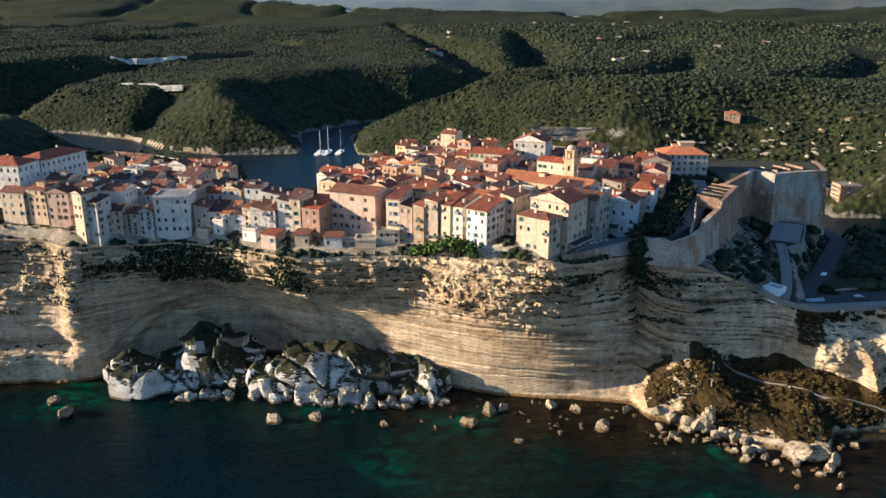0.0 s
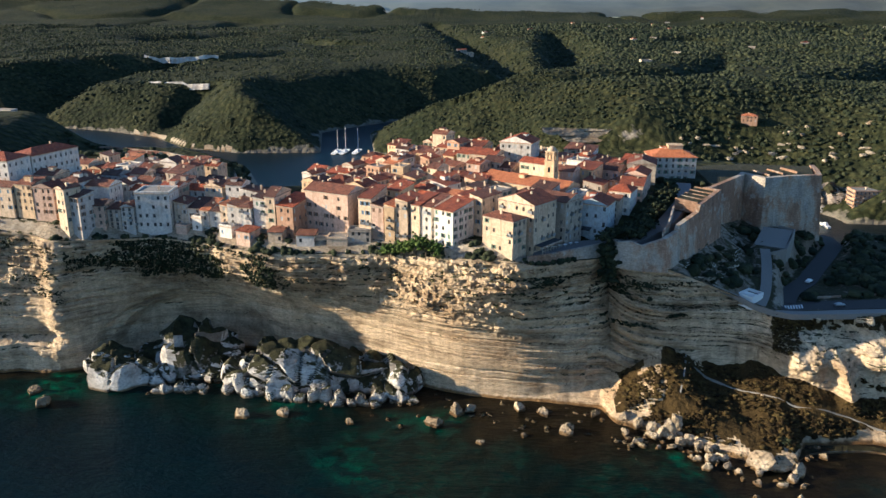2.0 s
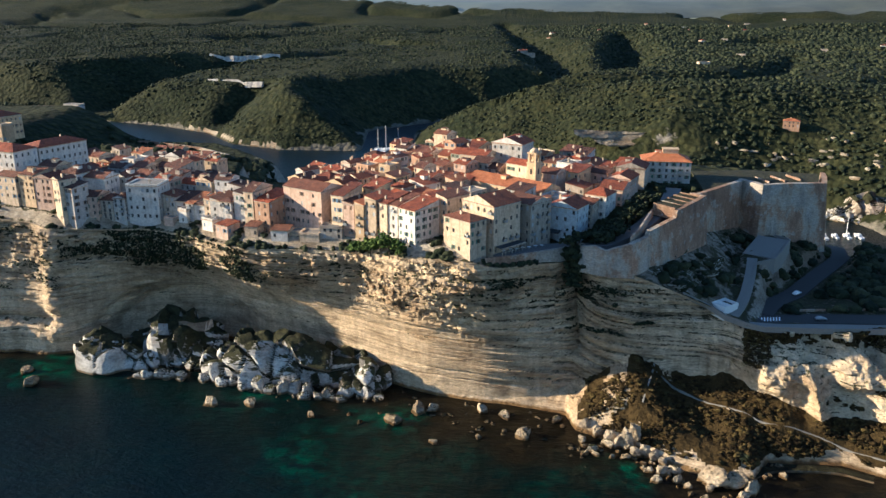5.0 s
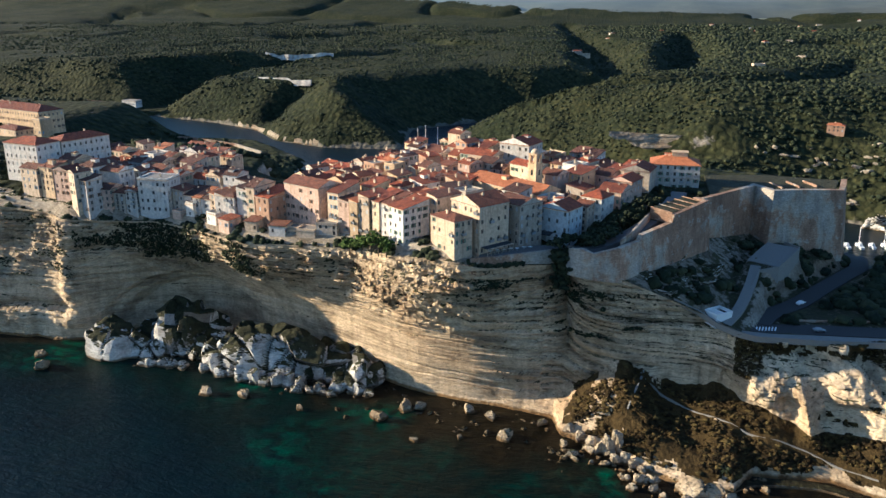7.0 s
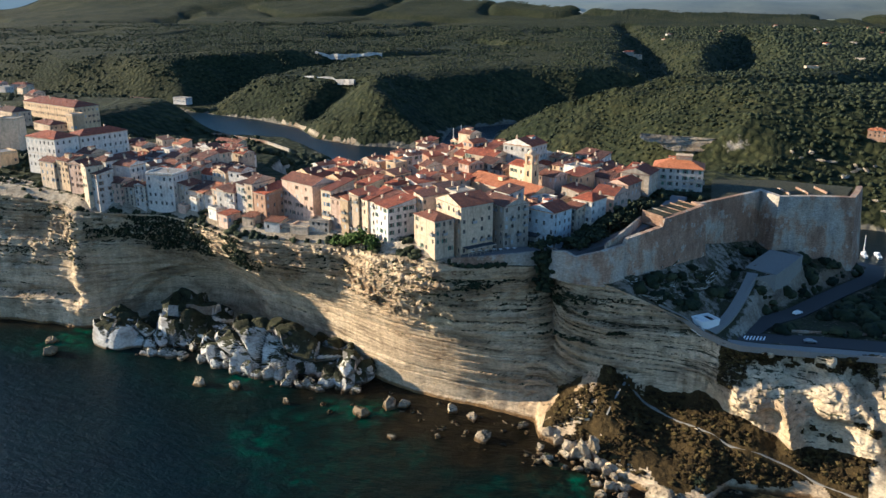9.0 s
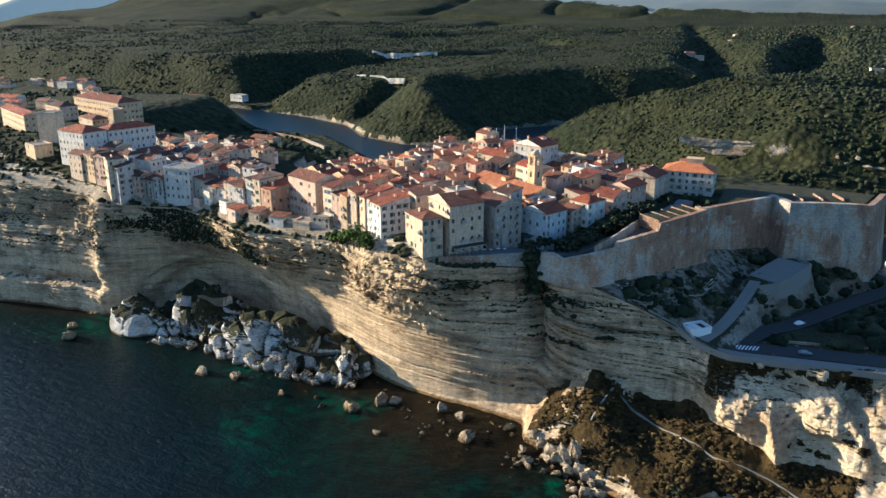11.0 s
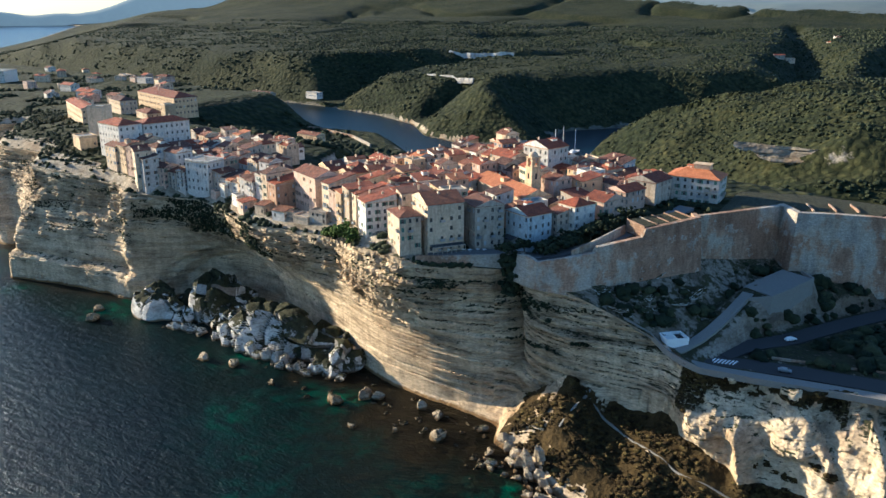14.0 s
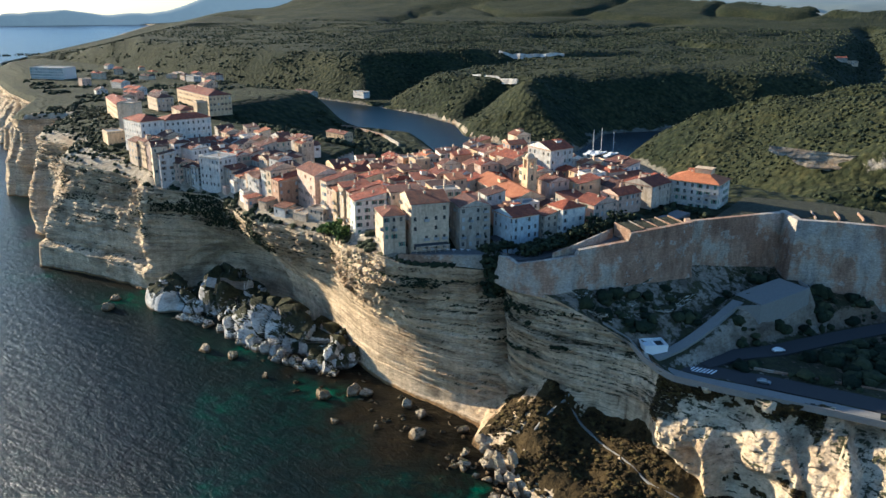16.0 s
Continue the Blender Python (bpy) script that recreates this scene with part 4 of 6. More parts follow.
def roof_mesh(kind, w, d, over=0.4, pitch=0.36, parapet=0.7):
    """A roof over w by d at height 0, with its ridge along x; slot 1 is the gable wall."""
    a, b, t = w / 2 + over, d / 2 + over, 0.16
    r = b * pitch
    if kind == "flat":
        v, f = join(box(w, d, 0.12, 0, 0, 0), box(w, 0.3, parapet, 0, -d / 2 + 0.15, 0.0), box(w, 0.3, parapet, 0, d / 2 - 0.15, 0.0), box(0.3, d - 0.6, parapet, -w / 2 + 0.15, 0, 0.0), box(0.3, d - 0.6, parapet, w / 2 - 0.15, 0, 0.0))
        return v, f, [0] * 6 + [1] * 24
    if kind == "shed":
        v = [(-a, -b, 0), (a, -b, 0), (a, b, r), (-a, b, r), (-a, -b, t), (a, -b, t), (a, b, r + t), (-a, b, r + t), (-w / 2, d / 2, -0.05), (w / 2, d / 2, -0.05), (w / 2, d / 2, r - 0.02), (-w / 2, d / 2, r - 0.02), (-w / 2, -d / 2, -0.05), (w / 2, -d / 2, -0.05)]
        return v, [(3, 2, 1, 0), (4, 5, 6, 7), (0, 1, 5, 4), (1, 2, 6, 5), (2, 3, 7, 6), (3, 0, 4, 7), (9, 8, 11, 10), (12, 11, 8), (13, 9, 10)], [0] * 6 + [1] * 3
    hip = min(b, a * 0.8) if kind == "hip" else 0.0
    v = [(-a, -b, 0), (a, -b, 0), (a, b, 0), (-a, b, 0), (-a, -b, t), (a, -b, t), (a, b, t), (-a, b, t), (-a + hip, 0, r + t), (a - hip, 0, r + t)]
    f = [(3, 2, 1, 0), (0, 1, 5, 4), (1, 2, 6, 5), (2, 3, 7, 6), (3, 0, 4, 7), (4, 5, 9, 8), (6, 7, 8, 9), (7, 4, 8), (5, 6, 9)]
    return v, f, [0] * 7 + ([0, 0] if kind == "hip" else [1, 1])


def house(x, y, rot, w, d, z0, eave, paint="cream", tiles="red", roof="gable", turn=False, floors=None, label="", category="house", group="houses of the old town", chimneys=1, balconies=0.0, shut=0.4, seed=None, skip=0.16, pitch=0.36, windows=True, top_only=0):
    """A house whose facade runs from its left corner (x, y) along rot; the depth goes back from it."""
    rng = random.Random(seed if seed is not None else int(abs(x * 31 + y * 17) * 10))
    h = eave - z0
    floors = floors or max(1, int(round(h / 3.2)))
    root = new("house")
    root.matrix_basis = pose(x, y, z0, 0, 0, rot)
    verts, faces, slots = [], [], []
    c, s = math.cos(radians(rot)), math.sin(radians(rot))
    sides = (((0, 0), (1, 0), w), ((w, 0), (0, 1), d), ((w, d), (-1, 0), w), ((0, d), (0, -1), d))
    style = rng.choice((0, 0, 1, 2, 3, 4, 5)) if rng.random() < shut + 0.3 else 0
    for n, ((ox, oy), (ux, uy), length) in enumerate(sides):
        nx, ny = uy, -ux
        wy = s * nx + c * ny
        v, f, holes = facade(length, -3.0, h, floors, rng, windows and wy < 0.25, skip, top_only, 0.0 if skip < 0.1 else 1.0)
        o = len(verts)
        verts += [(ox + ux * u - nx * e, oy + uy * u - ny * e, q) for u, e, q in v]
        faces += [tuple(i + o for i in q) for q in f]
        ang = math.degrees(math.atan2(uy, ux))
        for u, q, level in holes:
            m = pose(ox + ux * u, oy + uy * u, q, 0, 0, ang)
            shown = style if rng.random() < 0.8 else 0
            if rng.random() < 0.18:
                part("window", CLOSED[shown - 2 if shown > 1 else 3], root, m)
                continue
            pane = part("window", WINDOWS[0 if not top_only else shown], root, m)
            if shown > 1 and not top_only and rng.random() < 0.5:
                for side in (-1, 1):
                    part("shutter", LEAF[shown - 2], pane, pose(side * (WIN_W / 2 + 0.29), 0, 0))
            if level > 0 and rng.random() < balconies:
                part("balcony", BALCONY, root, pose(ox + ux * u, oy + uy * u, q - 0.05, 0, 0, ang))
    part("wall", mesh_of("wall", verts, faces, PAINT[paint]), root)
    if not top_only:
        cv_, cf_ = join(box(w + 0.5, 0.25, 0.3, w / 2, -0.125, h - 0.42), box(0.25, d, 0.3, w + 0.125, d / 2, h - 0.42), box(0.25, d, 0.3, -0.125, d / 2, h - 0.42))
        part("cornice", mesh_of("cornice", cv_, cf_, PAINT["cream" if paint in ("white", "blue") else "grey"]), root)
        if floors > 2 and rng.random() < 0.6:
            part("string_course", mesh_of("string_course", *box(w + 0.16, 0.08, 0.16, w / 2, -0.04, h * 2 / floors - 0.3), PAINT["cream"]), root)
    rw, rd = (d, w) if turn else (w, d)
    v, f, sl = roof_mesh(roof, rw, rd, pitch=pitch)
    mats = [TILES[tiles] if roof != "flat" else M_PAVING, PAINT[paint]]
    part("roof", mesh_of("roof", v, f, mats, slots=sl), root, pose(w / 2, d / 2, h, 0, 0, 90 if turn else 0))
    for _ in range(chimneys):
        cx0, cy0 = rng.uniform(0.15, 0.85) * w, rng.uniform(0.25, 0.75) * d
        off = abs((cx0 - w / 2) if turn else (cy0 - d / 2))
        top = 0.2 if roof == "flat" else (min(w, d) * 0.12)
        part("chimney", CHIMNEY, root, pose(cx0, cy0, h + top, 0, 0, rng.choice((0, 90))))
    if roof != "flat" and w > 7 and rng.random() < 0.34:
        bw, bd, bh = rng.uniform(2.2, 3.4), rng.uniform(2.2, 3.2), rng.uniform(1.8, 2.6)
        bx0, by0 = rng.uniform(0.3, 0.7) * w, rng.uniform(0.3, 0.7) * d
        dv, df = join(box(bw, bd, bh, 0, 0, -0.8), box(bw + 0.4, bd + 0.4, 0.18, 0, 0, bh - 0.8))
        part("rooftop_room", mesh_of("rooftop_room", dv, df, [PAINT[paint], TILES[tiles]], slots=[0] * 6 + [1] * 6), root, pose(bx0, by0, h + min(w, d) * 0.14, 0, 0, rng.choice((0, 90))))
    colour = {"white": "white", "cream": "cream", "ochre": "ochre", "orange": "orange", "pink": "faded pink", "grey": "grey", "blue": "pale blue"}[paint]
    top = {"flat": "flat parapet roof", "shed": "sloping tiled roof", "hip": "hipped tiled roof", "gable": "clay tiled gable roof"}[roof]
    tagged(root, label or f"{colour} plastered {'tall' if h > 13 else 'low'} old house with {top}", category, group)
    for i in np.arange(0.12, 1, 0.19):
        for j in np.arange(0.12, 1, 0.19):
            TAKEN.append((x + c * w * i - s * d * j, y + s * w * i + c * d * j))
    return root


def row(x, y, rot, w, d, z0, eave, paints, tiles, n, seed):
    """A terrace of n narrow houses side by side along one facade line."""
    rng = random.Random(seed)
    cuts = sorted([0.0, w] + [w * (i + rng.uniform(-0.16, 0.16)) / n for i in range(1, n)])
    c, s_ = math.cos(radians(rot)), math.sin(radians(rot))
    for i in range(n):
        back = rng.uniform(-0.9, 0.9)
        house(x + c * cuts[i] - s_ * back, y + s_ * cuts[i] + c * back, rot, cuts[i + 1] - cuts[i] - 0.03, d + rng.uniform(-1, 1.5), z0, eave + rng.uniform(-2.0, 1.2), paints[i % len(paints)], tiles[i % len(tiles)], rng.choice(("shed", "shed", "gable", "hip")), rng.random() < 0.5, floors=5, balconies=0.30, seed=seed * 31 + i, shut=0.5)


# the cliff-edge row, from the terrace westwards
corner = house(27.5, 290, -38, 14.0, 8.5, 66.5, 79.3, "cream", "brown", "hip", floors=4, skip=0.5, label="cream corner house with hipped tile roof on the cliff edge", balconies=0.1)
cafe = house(33.4, 298.5, -38, 16.5, 14.5, 65, 83.5, "cream", "red", "gable", True, floors=5, label="cream tall house with awnings over its ground floor", balconies=0.3)
side, at, ln = 16.6, 7.2, 13.0
part("awning", mesh_of("awning", *join(box(ln, 3.6, 0.12, 0, -1.9, 2.9), *[box(0.10, 3.5, 0.10, -ln / 2 + 1.3 * k, -1.9, 2.78) for k in range(1, 10)]), M_DARK), cafe, pose(side, at, 0.3, 0, 0, 90), "dark cloth canopy over the terrace tables")
part("canopy_frame", mesh_of("canopy_frame", *join(box(ln, 0.16, 0.32, 0, -3.75, 2.75), box(ln, 0.10, 0.14, 0, -3.75, 1.15), *[box(0.14, 0.14, 2.9, -ln / 2 + 0.1 + (ln - 0.2) * k / 7, -3.75, 0) for k in range(8)]), PAINT["grey"]), cafe, pose(side, at, 0.3, 0, 0, 90), "pale grey canopy frame with rail")
for i in range(7):
    table = tagged(new("cafe_table"), "small white table on the terrace", "table", "tables on the terrace")
    table.matrix_basis = pose(50 + 2.3 * i, 291.5 + 1.5 * i + 0.6 * (i % 2), 65.5, 0, 0, -38)
    part("tabletop", mesh_of("tabletop", *box(1.3, 1.3, 0.06, 0, 0, 0.72), M_WHITE), table)
    part("leg", mesh_of("leg", *join(box(0.12, 0.12, 0.72), box(0.6, 0.6, 0.05)), M_METAL), table)
house(49, 309.5, -38, 13, 12, 65.5, 81.5, "grey", "brown", "gable", floors=5, balconies=0.45, label="grey tall house with balconies beside the terrace")
blue = house(64.7, 316.5, -24, 12.8, 12, 65.5, 78, "blue", "red", "gable", True, floors=4, label="pale blue house with red gable roof beside the ramparts")
part("awning", AWNING, blue, pose(4.0, 0, 0.2), "dark cloth awning")
house(77, 326.5, -24, 6.5, 13, 66.5, 77, "grey", "brown", "shed", floors=4)
house(80, 332, -24, 9, 11, 67, 79.5, "white", "red", "hip", floors=4)
house(86, 344, -20, 10, 13, 68.5, 79.5, "pink", "red", "gable", floors=4)
house(90, 358, -20, 10, 13, 70, 81, "pink", "red", "gable", True, floors=4)
house(94, 374, -12, 13, 14, 71, 82.5, "grey", "red", "gable", True, floors=4, skip=0.5, label="tall grey windowless-sided house above the street")
east = house(107, 387, 0, 22, 15, 71.5, 83.2, "white", "orange", "hip", floors=4, label="large white house with orange hipped roof by the bastion", balconies=0.25, skip=0.03, chimneys=2, pitch=0.42)
part("roof_lantern", mesh_of("roof_lantern", *join(box(7, 5, 3.2, 0, 0, 0), box(7.6, 5.6, 0.25, 0, 0, 3.2)), PAINT["ochre"]), east, pose(13, 8.5, 13.2), "small ochre rooftop room")
house(9, 296.5, -36, 9, 13, 65.5, 80, "white", "red", "shed", floors=5, label="narrow white tall house above the cliff trees", shut=0.9)
row(17.5, 307.5, -36, 12, 12, 64.5, 82.5, ("pink", "cream"), ("red", "brown"), 2, 11)
row(-1.0, 305.5, -31, 9.5, 13, 62, 79.3, ("cream", "white"), ("red", "brown"), 2, 3)
row(-11.5, 309.5, -25, 10.3, 13, 61, 79, ("ochre", "cream"), ("orange", "red"), 2, 4)
row(-23, 313, -20, 11.3, 13, 60.5, 78.6, ("cream", "pink"), ("red", "brown"), 2, 5)
house(-46.5, 323, -24, 21, 13, 61, 80.3, "pink", "brown", "gable", floors=5, skip=0.5, label="wide faded pink house with few windows")
house(-57.5, 317, -22, 8.2, 14, 57.5, 75, "orange", "red", "shed", floors=5, label="narrow burnt orange house on the cliff edge")
row(-68, 319.5, -14, 10.2, 13, 59, 78, ("white", "cream"), ("brown", "brown"), 2, 6)
row(-79.5, 322.5, -14, 11.2, 13, 59, 75, ("white", "white"), ("orange", "brown"), 2, 7)
row(-92.5, 326, -12, 12.8, 12, 59, 72, ("white", "white", "cream"), ("orange", "brown"), 3, 8)
row(-105.5, 330, -6, 12.5, 11, 60, 71, ("grey", "white"), ("brown", "brown"), 2, 9)
house(-121, 326.5, 2, 14.8, 12, 61.5, 77, "white", "red", "flat", floors=4, label="large white house with flat terrace roof on the cliff", shut=0.0)
row(-133, 325, 0, 11.6, 10, 61, 71.5, ("grey", "white"), ("brown", "brown"), 2, 10)
house(-143.5, 323, 0, 10.2, 10, 60, 72, "pink", "brown", "gable", floors=4)
house(-145.5, 318.5, -22, 5.4, 8, 62, 77, "white", "brown", "shed", floors=5)
house(-151, 319, -28, 5.4, 8, 62, 80.5, "cream", "brown", "gable", True, floors=5, label="slender cream tower house at the cliff edge", skip=0.4)
house(-201, 338, -10, 22, 14, 73, 88.6, "white", "red", "hip", floors=4, label="long white hotel block with red tile roof", chimneys=1, skip=0.02)
house(-176.5, 348.5, 71, 27, 13, 72, 88.0, "white", "red", "hip", floors=4, label="long white wing with rows of windows", skip=0.02)

house(-186, 329.5, -12, 11, 9, 68, 78.5, "cream", "brown", "gable", floors=3)
house(-174, 328, -14, 9, 9, 68, 80, "ochre", "brown", "shed", floors=4)
house(-165, 326, -10, 10, 10, 67, 79, "pink", "red", "gable", True, floors=4)
house(-170, 338, -12, 10, 10, 70, 82, "cream", "brown", "gable", floors=3)
house(-158, 334, -14, 11, 10, 68, 80, "white", "brown", "hip", floors=3)
house(-146, 335, -8, 11, 10, 66, 78, "white", "brown", "gable", floors=3)

# low annexes and garden walls at the feet of the cliff-edge houses
rnga = random.Random(77)
x = -140.0
while x < 34:
    w = rnga.uniform(4.5, 9.5)
    y = float(rim_y(x + w / 2)) + rnga.uniform(4.0, 6.5)
    ground_z = float(height(x + w / 2, y + 2))
    rot = math.degrees(math.atan2(float(rim_y(x + w) - rim_y(x)), w))
    tall = rnga.uniform(0.8, 5.2)
    if rnga.random() < 0.8 and not any(abs(tx - x - w / 2) < 1.6 and abs(ty - y - 1) < 1.6 for tx, ty in TAKEN) and not -12 < x < 14:
        house(x, y, rot, w, rnga.uniform(4.5, 7.5), ground_z - 1.0, ground_z + tall, rnga.choice(("white", "cream", "white", "pink", "grey", "cream")), rnga.choice(("red", "brown", "brown")), rnga.choice(("shed", "flat", "flat")), chimneys=0, group="low annexes on the cliff edge", label="small plastered annex on the cliff edge", skip=0.35, pitch=0.2, windows=tall > 2.4)
    x += w + rnga.choice((0.1, 0.1, 2.0))

# church, its tower and the high houses behind
house(27, 361, -34, 42, 14, 66, 77.5, "ochre", "orange", "gable", floors=2, label="church nave with a long orange tile roof", category="church", chimneys=0, windows=False, pitch=0.42)
tower = tagged(new("bell_tower"), "square cream stone bell tower with small dome", "tower")
tower.matrix_basis = pose(57.5, 357, 66, 0, 0, -30)
part("shaft", mesh_of("shaft", *join(box(4.6, 4.6, 21, 0, 0, 0), box(5.2, 5.2, 0.4, 0, 0, 14), box(5.2, 5.2, 0.4, 0, 0, 20.8)), PAINT["ochre"]), tower)
belfry = part("belfry", mesh_of("belfry", *join(*[box(1.0, 1.0, 3.8, sx * 1.6, sy * 1.6, 21.2) for sx in (-1, 1) for sy in (-1, 1)], box(4.8, 4.8, 0.5, 0, 0, 25)), PAINT["ochre"]), tower)
bm = bmesh.new()
bmesh.ops.create_uvsphere(bm, u_segments=12, v_segments=8, radius=2.1)
dome_me = bpy.data.meshes.new("dome")
bm.to_mesh(dome_me)
bm.free()
dome_me.materials.append(PAINT["cream"])
part("dome", dome_me, tower, pose(0, 0, 25.4))
part("lancet", mesh_of("lancet", *join(box(1.0, 0.3, 2.4, 0, -2.25, 16), box(0.3, 1.0, 2.4, 2.25, 0, 16)), M_GLASS), tower)
house(35, 396, -20, 16, 14, 70, 88.5, "white", "red", "gable", True, floors=5, label="white high house rising above the roofs", skip=0.25)
house(44, 372, -34, 15, 9, 67, 83.5, "cream", "red", "gable", floors=4)
house(20, 392, -24, 14, 12, 68, 83, "cream", "red", "gable", floors=4)

# terraces of houses behind, filled street by street
QUARTER_E = [(-50, 330), (-22, 322), (10, 314), (48, 318), (62, 326), (84, 346), (98, 372), (106, 388), (100, 408), (50, 425), (0, 446), (-36, 436), (-60, 404), (-56, 372)]
QUARTER_W = [(-168, 352), (-152, 330), (-118, 340), (-62, 334), (-74, 348), (-98, 378), (-116, 404), (-150, 414), (-186, 405)]


def quarter(poly, rot, seed, level, rise):
    rng = random.Random(seed)
    c, s = math.cos(radians(rot)), math.sin(radians(rot))
    mx, my = sum(p[0] for p in poly) / len(poly), sum(p[1] for p in poly) / len(poly)
    v = -110.0
    row = 0
    while v < 110:
        u = -120.0 + rng.uniform(0, 6)
        deep = rng.uniform(7.5, 10.5)
        while u < 120:
            w = rng.uniform(5.2, 10)
            x, y = mx + c * u - s * v, my + s * u + c * v
            pts = [(x + c * a - s * b, y + s * a + c * b) for a, b in ((w / 2, deep / 2), (0.5, 0.5), (w - 0.5, 0.5), (w - 0.5, deep - 0.5), (0.5, deep - 0.5))]
            free = all(bool(inside(p[0], p[1], poly)) for p in pts[:1]) and not any(abs(tx - pts[0][0]) < 3.6 and abs(ty - pts[0][1]) < 3.6 for tx, ty in TAKEN)
            if free:
                z0 = float(height(pts[0][0], pts[0][1])) - 1
                eave = level + rise * (y - 300) + rng.uniform(-4.2, 2.6) - 0.23 * max(0, -x) * float(sstep(335, 430, y)) * (x > -90)
                # west of x = -60 greyer plaster and browner tiles paint in the dimmer light
                paint = rng.choices(("cream", "ochre", "white", "pink", "grey", "orange"), (6, 4, 4, 3, 3, 1) if x > -60 else (4, 1, 6, 2, 6, 0.2))[0]
                tile = rng.choices(("red", "brown", "orange"), (5, 4, 1) if x > -60 else (3, 7, 0.4))[0]
                kind = rng.choices(("gable", "shed", "hip", "flat"), (6, 3, 1.5, 0.8))[0]
                house(x, y, rot + rng.uniform(-7, 7), w, deep, z0, eave, paint, tile, kind, rng.random() < 0.4, seed=rng.randrange(10 ** 6), chimneys=rng.choice((1, 1, 2)), skip=0.2, pitch=rng.uniform(0.30, 0.44), top_only=1)
            u += w + rng.choice((0.05, 0.05, 0.1, 1.6))
        v += deep + (3.2 if row % 2 else 0.4)
        row += 1


quarter(QUARTER_E, -30, 5, 76.6, 0.045)
quarter(QUARTER_W, -14, 8, 74.5, 0.02)

# the western plateau
house(-364, 500, -17, 68, 19, 68, 81, "ochre", "red", "hip", floors=3, label="long ochre barracks with red roof", group="", skip=0.0, chimneys=6, category="barracks")
house(-309, 452, -22, 24, 12, 67, 74.5, "cream", "brown", "hip", floors=2, label="low cream chapel with hipped roof", group="", category="chapel")
house(-276, 447, -20, 8, 8, 67, 82, "ochre", "brown", "flat", floors=3, label="square ochre bell tower on the plateau", group="", category="tower", skip=0.6, chimneys=0)
house(-251, 368, 18, 11, 10, 71, 90.5, "cream", "brown", "flat", floors=3, label="high blank stone keep above the cliff", group="", category="tower", skip=0.9, chimneys=0)
house(-352, 425, -26, 58, 11, 70, 82, "ochre", "red", "gable", floors=3, label="long ochre house with tile roof by the keep", group="", skip=0.1)
house(-352, 462, -20, 26, 13, 68, 80, "cream", "brown", "hip", floors=3, label="cream institutional block with brown roof", group="", skip=0.0)
house(-238, 347, -20, 13, 10, 68, 77, "ochre", "brown", "flat", floors=3, label="small ochre house beside the hotel", skip=0.5)
house(-820, 622, 20, 50, 24, 54, 68, "white", "red", "flat", floors=4, label="large white modern block on the plateau", group="", skip=0.0)
house(-212, 520, -10, 22, 9, 44, 56, "ochre", "brown", "gable", floors=3, label="ochre row above the harbour side", group="")
rngp = random.Random(12)
for i in range(26):
    hx, hy = rngp.uniform(-900, -380), 0
    hy = float(rim_y(hx)) + rngp.uniform(60, 260)
    house(hx, hy, rngp.uniform(-40, 30), rngp.uniform(9, 22), rngp.uniform(8, 12), float(height(hx, hy)) - 0.5, float(height(hx, hy)) + rngp.uniform(4, 8), rngp.choice(("white", "cream", "pink")), rngp.choice(("red", "brown")), rngp.choice(("gable", "hip", "flat")), group="scattered houses of the plateau", skip=0.1)

# across the inlet and by the marina
house(297, 588, 2, 24, 13, 3, 21, "orange", "red", "flat", floors=6, label="orange apartment block with balconies by the marina", group="", skip=0.0, balconies=0.6, category="apartment block")
house(325, 590, 2, 30, 13, 3, 22, "orange", "red", "flat", floors=6, label="orange apartment block with balconies by the marina", group="", skip=0.0, balconies=0.6, category="apartment block")
house(-590, 985, -10, 24, 12, 14, 20, "white", "red", "flat", floors=2, label="white house on the far shore of the inlet", group="")
house(246, 706, -14, 13, 9, float(height(250, 708)) - 1, float(height(250, 708)) + 4.2, "orange", "orange", "hip", floors=2, label="lone orange house among the scrub", group="")
for i in range(34):
    hx = rngp.uniform(-200, 1500)
    hy = rngp.uniform(1100, 2900)
    hz = float(height(hx, hy))
    if hz > 45:
        house(hx, hy, rngp.uniform(-40, 40), rngp.uniform(8, 17), rngp.uniform(8, 11), hz - 1, hz + rngp.uniform(3.0, 4.6), rngp.choice(("white", "grey", "cream")), "red", rngp.choice(("gable", "flat", "hip")), group="far scattered houses", chimneys=0, floors=2, skip=0.5)

# harbour-side bastion
wall_line("harbour_wall", [(-335, 622, 46), (-300, 600, 46), (-262, 606, 45), (-214, 592, 44), (-180, 570, 43)], 1.2, 5, M_RAMPART, "pale grey wall of the harbour-side bastion", 0.6)
house(-322, 612, -8, 16, 10, 40, 50, "cream", "brown", "gable", floors=2, label="cream house on the harbour-side bastion", group="")
house(-520, 700, -12, 40, 14, 44, 52, "cream", "brown", "hip", floors=2, label="long low cream building above the harbour", group="")
house(-470, 742, -6, 30, 12, 42, 50, "grey", "brown", "gable", floors=2, label="long grey building above the harbour", group="")

